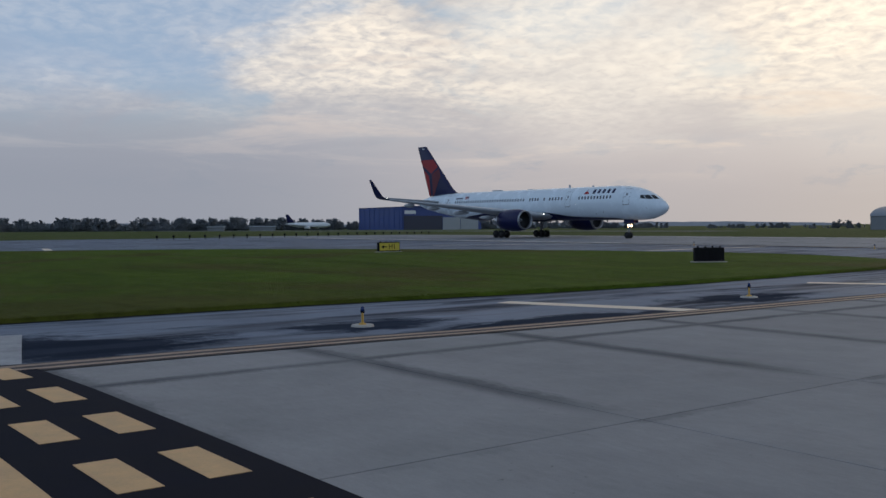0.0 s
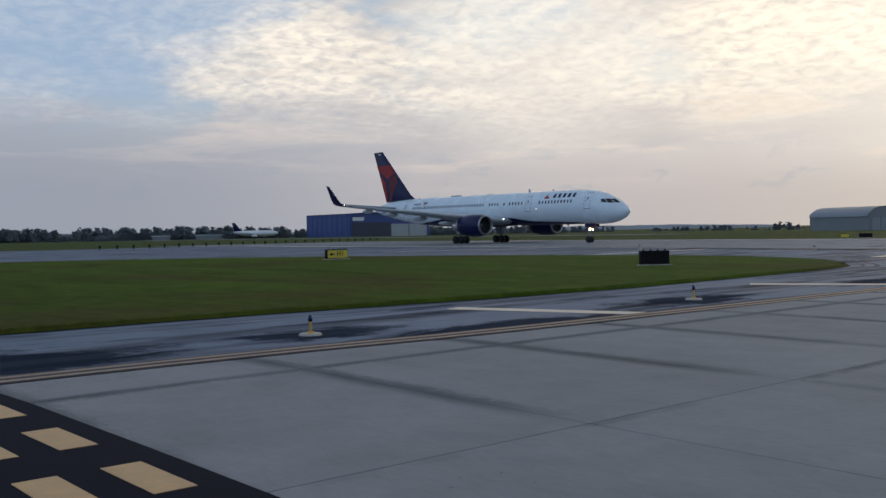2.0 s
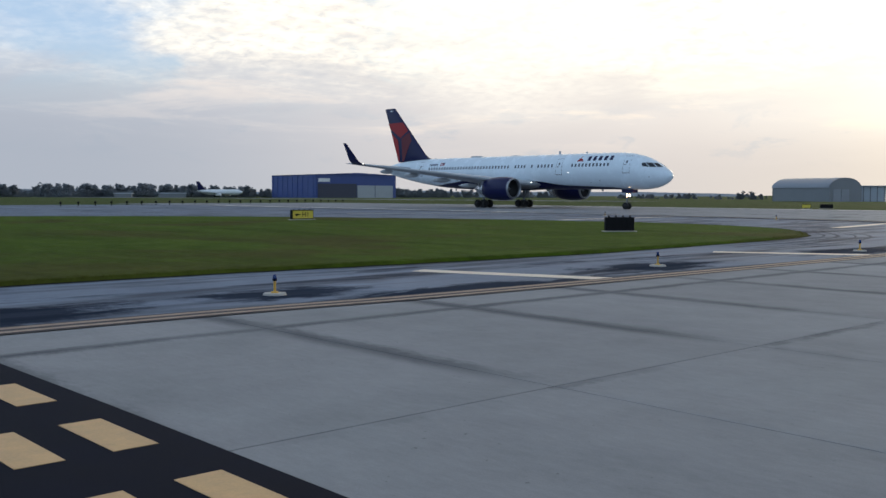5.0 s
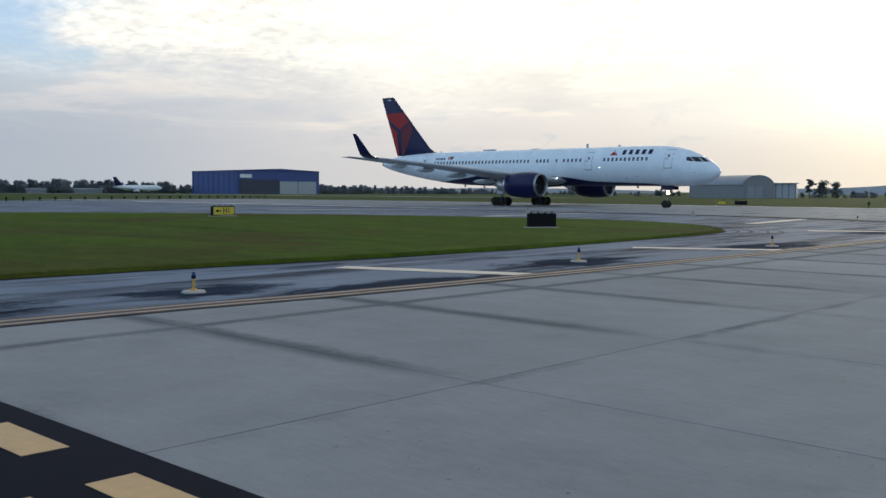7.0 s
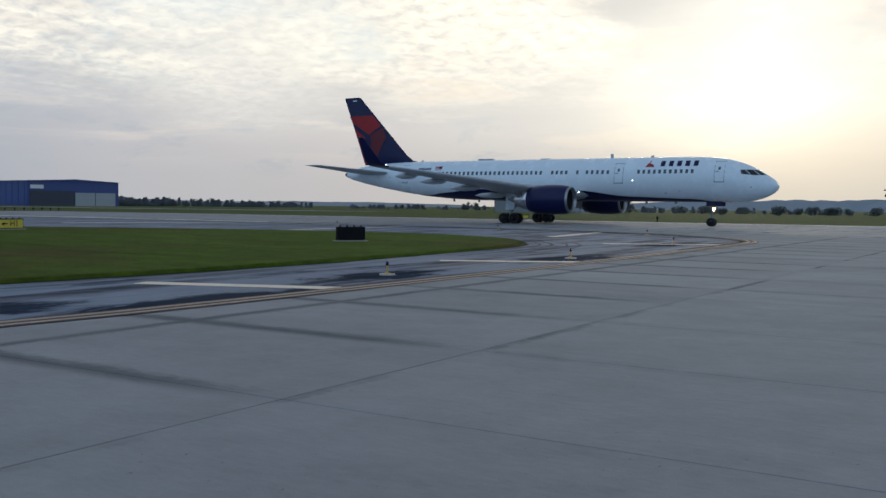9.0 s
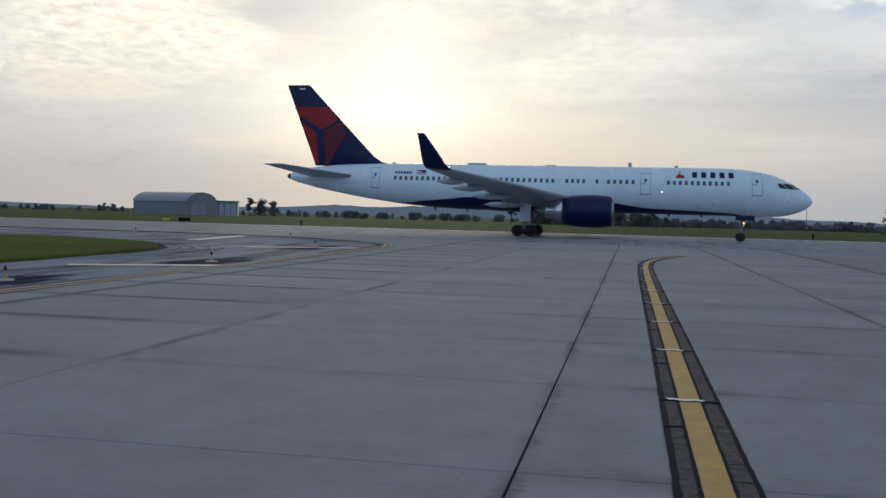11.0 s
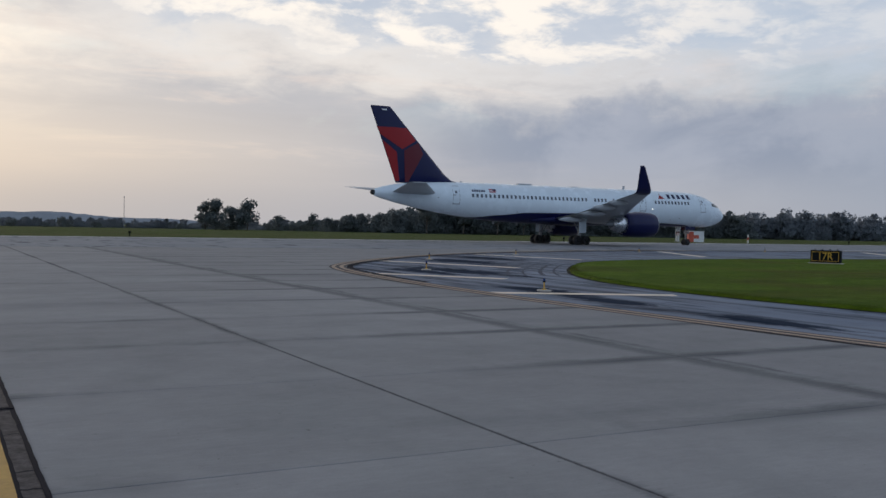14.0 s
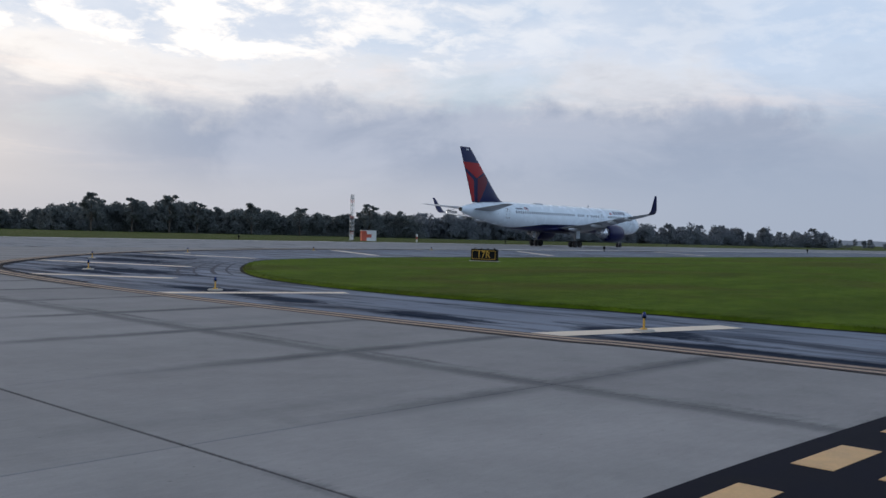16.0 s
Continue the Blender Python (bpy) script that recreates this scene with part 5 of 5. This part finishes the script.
def make_mast():
    b = radians(42.0)
    r = 183.0
    x, y = math.sin(b) * r, math.cos(b) * r
    z0 = ground_z(x, y) - 0.12
    mast = empty("lattice_mast", Matrix.Translation((x, y, z0)), "slim white and grey lattice mast with aerials, on the grass", "mast")
    h = 8.6
    for k in range(4):
        bm = bmesh.new()
        a = math.pi / 4 + k * math.pi / 2
        rod(bm, (0.42 * math.cos(a), 0.42 * math.sin(a), 0), (0.34 * math.cos(a), 0.34 * math.sin(a), h), 0.035, 0.03, 6)
        part("leg", bm, WHITE if k % 2 else STRUT, mast)
    for i in range(11):
        bm = bmesh.new()
        z = 0.3 + i * 0.75
        for k in range(4):
            a, b2 = math.pi / 4 + k * math.pi / 2, math.pi / 4 + (k + 1) * math.pi / 2
            rod(bm, (0.4 * math.cos(a), 0.4 * math.sin(a), z), (0.4 * math.cos(b2), 0.4 * math.sin(b2), z + 0.7), 0.022, 0.022, 5)
            rod(bm, (0.4 * math.cos(b2), 0.4 * math.sin(b2), z), (0.4 * math.cos(a), 0.4 * math.sin(a), z + 0.7), 0.022, 0.022, 5)
        part("brace", bm, ORANGE if i % 4 == 1 else WHITE, mast)
    bm = bmesh.new()
    box(bm, (0.5, 0.4, 1.5), (0, 0, 0.75), bevel=0.03)
    part("cabinet", bm, WHITE, mast, "white cabinet at the foot")
    for k in range(3):
        bm = bmesh.new()
        rod(bm, (-0.3 + 0.3 * k, 0, h - 0.8), (-0.3 + 0.3 * k, 0, h + 0.15), 0.06, 0.05, 6)
        part("aerial", bm, STRUT, mast)
    # chequered shelter
    r = 178.0
    b = radians(43.0)
    x, y = math.sin(b) * r, math.cos(b) * r
    hut = empty("equipment_shelter", Matrix.Translation((x, y, ground_z(x, y) - 0.12)) @ pose(0, 0, 0, 0, 0, -35), "small orange and white equipment shelter", "shelter")
    for i in range(3):
        for k in range(3):
            bm = bmesh.new()
            box(bm, (0.9, 2.0, 0.62), (-0.9 + 0.9 * i, 0, 0.31 + 0.62 * k))
            part("panel", bm, ORANGE if (i == 0 or (i + k) % 2 == 0 and i < 2) else WHITE, hut)
    bm = bmesh.new()
    box(bm, (2.9, 2.2, 0.1), (0, 0, 1.91))
    part("roof", bm, WHITE, hut)
    # small marker post beyond
    b = radians(45.9)
    x, y = math.sin(b) * 182, math.cos(b) * 182
    post = empty("marker_post", Matrix.Translation((x, y, ground_z(x, y) - 0.12)), "small orange and white marker post on the grass", "post")
    for k in range(3):
        bm = bmesh.new()
        rod(bm, (0, 0, 0.5 * k), (0, 0, 0.5 * k + 0.5), 0.14, 0.14, 8)
        part("band", bm, ORANGE if k % 2 else WHITE, post)
    # thin far pole
    b = radians(9.7)
    x, y = math.sin(b) * 330, math.cos(b) * 330
    pole = empty("pole", Matrix.Translation((x, y, ground_z(x, y) - 0.12)), "thin grey pole before the trees", "pole")
    bm = bmesh.new()
    rod(bm, (0, 0, 0), (0, 0, 10), 0.12, 0.08, 6)
    part("shaft", bm, STRUT, pole)
    bm = bmesh.new()
    rod(bm, (0, 0, 10), (0, 0, 10.4), 0.16, 0.1, 6)
    part("cap", bm, STRUT, pole)


def make_parked_jet():
    b = radians(61.25)
    r = 640.0
    x, y = -math.sin(b) * r, math.cos(b) * r
    jet = empty("parked_airliner", Matrix.Translation((x, y, ground_z(x, y) - 0.1)) @ pose(0, 0, 0, 0, 0, 25), "distant white airliner with a dark fin, parked by the trees", "airplane")
    hull = [[(s, w * math.sin(6.283 * j / 12), 3.3 + z + w * math.cos(6.283 * j / 12)) for j in range(12)] for s, w, z in ((18, 0.1, 0), (17, 0.9, 0), (14, 1.8, 0.1), (-8, 1.8, 0.1), (-14, 1.1, 0.6), (-18, 0.2, 1.0))]
    raw("fuselage", *loft(hull), WHITE, jet, "", True)
    raw("fin", *loft([[(x0, -0.2, z), (x0, 0.2, z), (x1, 0.2, z), (x1, -0.2, z)] for x0, x1, z in ((-11, -17, 4.8), (-16.5, -18.8, 10.5))]), NAVY, jet)
    for side in (1, -1):
        raw("wing", *loft([[(x0, side * yy, z - 0.2), (x0, side * yy, z + 0.2), (x1, side * yy, z + 0.2), (x1, side * yy, z - 0.2)] for x0, x1, yy, z in ((4, -3, 1.5, 2.6), (-5, -7, 16, 3.8))]), WING_GREY, jet)
        bm = bmesh.new()
        rod(bm, (4.5, side * 5, 1.7), (0.5, side * 5, 1.7), 0.9, 0.7, 12)
        part("engine", bm, WHITE, jet)
        bm = bmesh.new()
        rod(bm, (-2, side * 2.5, 0), (-2, side * 2.5, 2.5), 0.25, 0.25, 8)
        part("gear", bm, DARK, jet)
    bm = bmesh.new()
    rod(bm, (13, 0, 0), (13, 0, 2.2), 0.2, 0.2, 8)
    part("gear", bm, DARK, jet)
    for b, w, h in ((63.9, 16, 2.4), (66.6, 10, 2.2)):
        b = radians(b)
        x, y = -math.sin(b) * 620, math.cos(b) * 620
        shed = empty("far_shed", Matrix.Translation((x, y, ground_z(x, y) - 0.1)) @ pose(0, 0, 0, 0, 0, 62), "long low pale shed before the trees", "shed")
        bm = bmesh.new()
        box(bm, (w, 8, h), (0, 0, h / 2))
        part("wall", bm, GREY_WALL, shed)
        bm = bmesh.new()
        box(bm, (w + 1, 9, 0.5), (0, 0, h + 0.25), bevel=0.1)
        part("roof", bm, PALE_WALL, shed)


make_blue_hangar()
make_arch_hangar()
make_mast()
make_parked_jet()


# ---- trees ----
def crown(rng, h, spread, kind, leaf):
    """Leaf clumps: many small quads in uneven lobes."""
    verts, faces = [], []
    lobes = []
    if kind == "pine":
        for k in range(22):
            z = h * (0.34 + 0.64 * (k + rng.uniform(0, 0.8)) / 22)
            a = rng.random() * 6.283
            d = spread * (rng.uniform(0.25, 0.95) if k < 15 else rng.uniform(0.05, 0.65)) * (0.7 if k < 4 else 1.0)
            lobes.append((d * math.cos(a), d * math.sin(a), z, spread * rng.uniform(0.18, 0.40), 0.42, 38))
    elif kind == "bush":
        for k in range(6):
            lobes.append((rng.normal(0, spread * 0.5), rng.normal(0, spread * 0.5), h * rng.uniform(0.25, 0.7), spread * rng.uniform(0.4, 0.7), 0.8, 70))
    else:
        for k in range(24):
            z = h * rng.uniform(0.10, 0.92)
            a = rng.random() * 6.283
            d = spread * rng.uniform(0.05, 0.95) * (1.0 - (z / h) ** 3) ** 0.7
            lobes.append((d * math.cos(a), d * math.sin(a), z, spread * rng.uniform(0.28, 0.5), 0.8, 55))
    for x, y, z, r, squash, count in lobes:
        for k in range(count):
            v = rng.normal(0, 1, 3)
            v /= np.linalg.norm(v)
            q = np.array((x, y, z)) + v * r * rng.random() ** 0.4 * np.array((1, 1, squash))
            a, b = rng.normal(0, 1, 3), rng.normal(0, 1, 3)
            a *= leaf * rng.uniform(0.5, 1.2) / np.linalg.norm(a)
            b *= leaf * rng.uniform(0.5, 1.2) / np.linalg.norm(b)
            i = len(verts)
            verts += [tuple(q - a), tuple(q - b * 0.8), tuple(q + a), tuple(q + b * 0.8)]
            faces.append((i, i + 1, i + 2, i + 3))
    return verts, faces, lobes


def trunk(bm, h, lobes, r):
    rod(bm, (0, 0, -0.3), (0, 0, h * 0.55), r, r * 0.7, 8)
    rod(bm, (0, 0, h * 0.55), (0, 0, h * 0.9), r * 0.7, r * 0.25, 7)
    for x, y, z, *_ in lobes[:9]:
        z0 = max(h * 0.25, z - 0.25 * h)
        rod(bm, (0, 0, z0), (x, y, z), r * 0.35, r * 0.12, 5)


def place_of(bearing, r):
    b = radians(bearing)
    x, y = -math.sin(b) * r, math.cos(b) * r
    return x, y, ground_z(x, y) - 0.15


PATTERNS = {}


def make_tree(kind, seed, h):
    rng = np.random.default_rng(seed)
    spread = {"pine": 0.30, "oak": 0.42, "bush": 0.8}[kind] * h
    v, f, lobes = crown(rng, h, spread, kind, 0.36 if kind != "bush" else 0.3)
    label = {"pine": "tall thin pine with tufted flat crown beyond the runway", "oak": "dark broadleaf tree with an uneven crown beyond the runway", "bush": "low dark bush beyond the runway"}[kind]
    tree = empty("tree" if kind != "bush" else "bush", Matrix.Identity(4), label, "tree" if kind != "bush" else "bush", kind + " trees")
    bm = bmesh.new()
    trunk(bm, h, lobes, 0.022 * h if kind != "bush" else 0.03 * h)
    part("trunk", bm, BARK, tree)
    raw("crown", v, f, HAZE_LEAF, tree)
    return tree


def plant_trees():
    rng = random.Random(11)
    # single trees that stand clear: bearing, distance, height, kind
    singles = [(7.05, 300, 7.6, "pine"), (5.7, 300, 6.4, "oak"), (4.75, 296, 8.0, "oak"), (3.9, 305, 6.2, "oak"), (2.6, 300, 5.6, "oak"), (1.5, 295, 6.9, "oak"), (0.6, 300, 6.2, "oak"), (-0.3, 298, 6.6, "oak"), (-1.0, 303, 5.9, "pine"),
               (-14.2, 290, 7.6, "oak"), (-14.8, 288, 8.4, "oak"), (-15.6, 292, 7.4, "oak"), (-16.6, 290, 8.6, "oak"), (-16.0, 296, 6.0, "oak"), (-18.4, 300, 5.0, "oak"), (-20.4, 300, 5.2, "oak"), (-27.2, 288, 9.8, "pine"), (-29.4, 290, 10.2, "pine"), (-31.45, 286, 11.2, "pine"), (-33.0, 290, 9.6, "pine"), (-36.1, 300, 10.0, "pine"), (-38.9, 305, 9.2, "pine"), (-43.0, 320, 11.4, "pine"), (22.6, 360, 7.0, "pine"), (21.9, 365, 6.0, "oak"), (21.2, 365, 5.4, "oak")]
    made = {}
    for i, (b, r, h, kind) in enumerate(singles):
        key = (kind, i % 3)
        x, y, z = place_of(b, r)
        if key not in made:
            made[key] = (make_tree(kind, 40 + i, 7.0), 7.0)
            made[key][0].scale = (h * 1.12 / 7.0,) * 3
            made[key][0].location = (x, y, z)
            made[key][0].rotation_euler = (0, 0, rng.random() * 6)
        else:
            t = copy_thing(made[key][0], pose(x, y, z, 0, 0, rng.random() * 360))
            t.scale = (h * (0.98 if kind == "pine" else 1.08) / 7.0,) * 3
    bush = None
    for k in range(46):
        b = rng.choice((rng.uniform(7.5, 21), rng.uniform(-13, -1), rng.uniform(-22, -17)))
        h = rng.uniform(1.6, 3.4)
        x, y, z = place_of(b, rng.uniform(300, 420))
        if bush is None:
            bush = make_tree("bush", 90, 2.5)
            bush.location = (x, y, z)
        else:
            t = copy_thing(bush, pose(x, y, z, 0, 0, rng.random() * 360))
            t.scale = (h / 2.5,) * 3


def woods(name, rows, count, seed, mat, leaf, label, deep=40):
    """A belt of many trees along a line of bearings, distances and heights."""
    rng = np.random.default_rng(seed)
    stock = []
    for k in range(7):
        v, f, lobes = crown(rng, 1.0, 0.40 if k % 3 else 0.30, "oak" if k % 3 else "pine", leaf)
        stock.append((np.array(v), np.array(f)))
    for k in (0, 3):
        v, f, lobes = crown(rng, 0.62, 0.45, "bush", leaf)
        stock[k] = (np.array(v), np.array(f))
    bs, rs, hs = zip(*rows)
    order = np.argsort(bs)
    bs, rs, hs = np.array(bs)[order], np.array(rs)[order], np.array(hs)[order]
    vs, fs, n = [], [], 0
    for k in range(count):
        b = rng.uniform(bs[0], bs[-1])
        r = float(np.interp(b, bs, rs)) + rng.uniform(0, deep)
        h = float(np.interp(b, bs, hs)) * rng.choice((0.52, 0.64, 0.76, 0.88, 1.03)) * rng.uniform(0.92, 1.06)
        x, y, z = place_of(b, r)
        v, f = stock[rng.integers(7)]
        a = rng.random() * 6.283
        c, s = math.cos(a), math.sin(a)
        w = v @ np.array(((c, s, 0), (-s, c, 0), (0, 0, 1))) * np.array((h * rng.uniform(0.8, 1.25), h, h)) + np.array((x, y, z - 0.12 * h))
        vs.append(w)
        fs.append(f + n)
        n += len(w)
    me = bpy.data.meshes.new(name)
    me.from_pydata(np.concatenate(vs).tolist(), [], np.concatenate(fs).tolist())
    me.update()
    tagged(mesh_part(name, me, mat), label, "trees", kind="stuff")


def hills(name, b0, b1, r, top, seed, label):
    """A low distant rise of wooded ground."""
    n = 90
    verts, faces = [], []
    for i in range(n + 1):
        b = b0 + (b1 - b0) * i / n
        e = math.sin(math.pi * i / n) ** 0.5
        h = r * math.tan(radians(top)) * e * (0.75 + 0.35 * noise.noise(Vector((b * 0.25, seed, 0))) + 0.10 * noise.noise(Vector((b * 2.3, seed, 3))))
        for rr, z in ((r, -3.0), (r + 40, h * 0.85), (r + 120, h), (r + 300, -4.0)):
            x, y, _ = place_of(b, rr)
            verts.append((x, y, z))
        if i:
            for k in range(3):
                a, c = (i - 1) * 4 + k, i * 4 + k
                faces.append((a, c, c + 1, a + 1))
    tagged(raw(name, verts, faces, HAZE_HILL, None, "", True), label, "hills", kind="structure")


plant_trees()
woods("woods", [(-21, 300, 5.5), (-23, 300, 6.5), (-26, 295, 9.5), (-31.5, 300, 10.8), (-34, 310, 9.4), (-38, 320, 9.0), (-46, 345, 11)], 560, 3, HAZE_LEAF, 0.050, "dense dark belt of pines and broadleaf trees beyond the runway")
woods("woods", [(-45.5, 350, 11), (-50, 375, 11.3), (-56, 430, 11), (-62, 490, 11), (-70, 560, 11)], 420, 13, HAZE_LEAF_FAR, 0.048, "tree belt running on along the airfield, haze put into its grey-green colour")
woods("woods", [(6.2, 306, 3.6), (3, 306, 5.2), (-2.6, 306, 4.6)], 60, 9, HAZE_LEAF, 0.05, "thicket of dark bushes under the pines", 14)
woods("far_woods", [(-78, 1100, 9), (-72, 1000, 9), (-69, 900, 9)], 60, 8, HAZE_LEAF_FAR, 0.06, "low far tree belt with haze in its colour")
woods("far_woods", [(84, 640, 9), (76, 640, 10), (70, 620, 9.5), (64, 640, 9.5), (59, 660, 8), (50, 700, 7.5), (46, 760, 7), (40, 800, 5)], 800, 4, HAZE_LEAF_FAR, 0.06, "dark tree belt far across the airfield", 60)
woods("far_woods", [(38, 650, 3.5), (34, 600, 4.0), (31, 520, 5.0), (27, 520, 4.0)], 70, 5, HAZE_LEAF_FAR, 0.06, "low far bushes with haze in their colour")
woods("far_woods", [(-0.5, 350, 3.8), (-10, 340, 4.0), (-22, 330, 4.4)], 400, 6, HAZE_LEAF_FAR, 0.055, "low scrub and bushes beyond the runway", 30)
woods("far_woods", [(23, 420, 3.4), (16, 410, 3.4), (9, 390, 3.4), (-0.5, 360, 3.6)], 110, 16, HAZE_LEAF_FAR, 0.055, "scattered low bushes beyond the runway", 60)
hills("backdrop_hills", 62, 30, 1900, 0.32, 1.7, "low wooded rise with grey haze in its colour")
hills("backdrop_hills", 26, -16, 1700, 0.80, 5.2, "low wooded rise with grey haze in its colour")
hills("backdrop_hills", -60, -100, 2100, 0.35, 8.4, "low wooded rise with grey haze in its colour")
hills("backdrop_hills", 110, 60, 2100, 0.4, 9.9, "low wooded rise with grey haze in its colour")


# ---- concrete slabs of the taxiway ----
def make_slabs():
    bed = bpy.data.objects["pavement_concrete"]
    xs = [-11.3, -10.25, -5.57, -0.69, 4.13, 8.68, 12.0]
    ys = [-7.15, -3.78, -0.41, 2.66, 6.10, 9.45, 12.80, 16.15, 19.5, 22.85, 26.2, 29.55, 32.9]
    cache = {}
    for i in range(len(xs) - 1):
        for j in range(len(ys) - 1):
            w, d = xs[i + 1] - xs[i], ys[j + 1] - ys[j]
            key = (round(w, 3), round(d, 3))
            if key not in cache:
                bm = bmesh.new()
                box(bm, (w - 0.019, d - 0.017, 0.030), (0, 0, 0), bevel=0.004)
                me = bpy.data.meshes.new("slab")
                bm.to_mesh(me)
                bm.free()
                me.materials.append(CONCRETE)
                cache[key] = me
            ob = new("slab", cache[key])
            ob.parent = bed
            ob.location = ((xs[i] + xs[i + 1]) / 2, (ys[j] + ys[j + 1]) / 2, -0.0145)
    # dark filler in the joints
    for x in xs[1:-1]:
        verts, faces = ribbon([Vector((x, y)) for y in np.linspace(-7, 60 if abs(x) < 6 else 33, 60)], -0.013, 0.013, -0.0075)
        tagged(raw("trim_joint", verts, faces, JOINT), "dark joint filler between the slabs", "joint", kind="structure")
    for y in ys[1:-1]:
        verts, faces = ribbon([Vector((x, y)) for x in np.linspace(-11.3, 12.0, 40)], -0.011, 0.011, -0.0075)
        tagged(raw("trim_joint", verts, faces, JOINT), "dark joint filler between the slabs", "joint", kind="structure")


make_slabs()


# ---- what moves ----
def motions():
    along = [(0.0, -96.2), (0.5, -95.85), (1.0, -95.4), (1.5, -94.85), (2.0, -94.1), (2.5, -93.1), (3.0, -91.9), (3.5, -90.2), (4.0, -88.35), (4.5, -86.0), (5.0, -83.3), (5.5, -80.2), (6.0, -76.8), (6.5, -73.0), (7.0, -68.45), (7.5, -63.2),
             (8.0, -57.2), (8.5, -50.65), (9.0, -43.5), (9.5, -35.8), (10.0, -27.4), (10.5, -18.3), (11.0, -8.6), (11.5, 1.6), (12.0, 11.9), (12.5, 24.2), (13.0, 35.7), (13.5, 49.4), (14.0, 62.0), (14.5, 77.0), (15.0, 91.1), (15.5, 107.2), (16.0, 122.5)]
    nudge = ((0, 0.5), (2, 0.6), (4, 0.1), (6.5, -0.05), (8, -0.2), (9, -0.2), (11.5, -0.13), (12.5, 0.0), (13, -0.15), (14.5, -0.4), (15, -0.7), (16, -1.4))
    along = [(t, x + float(np.interp(t, *zip(*nudge)))) for t, x in along]
    turn = lambda x: float(np.interp(x, (-96, -86, -60, 125), (1.5, 1.4, 0.65, 0.75)))
    walk(airliner, [(t, pose(x, 86.55 + 0.0118 * x - 0.00006 * x * x, 0.0, 0, 0, turn(x))) for t, x in along])
    ts, xs = zip(*along)
    for wheel, at, r in WHEELS:
        rows, angle, last = [], 0.0, xs[0]
        t = 0.0
        while t < 16.0 + 1e-6:
            x = float(np.interp(t, ts, xs))
            angle += min((x - last) / r, radians(80))
            last = x
            rows.append((t, Matrix.Translation(at) @ Matrix.Rotation(angle, 4, "Y")))
            t += 1.0 / 30.0 if x > -80 else 0.1
        if rows[-1][0] < 15.99:
            rows.append((16.0, Matrix.Translation(at) @ Matrix.Rotation(angle, 4, "Y")))
        walk(wheel, rows)


motions()
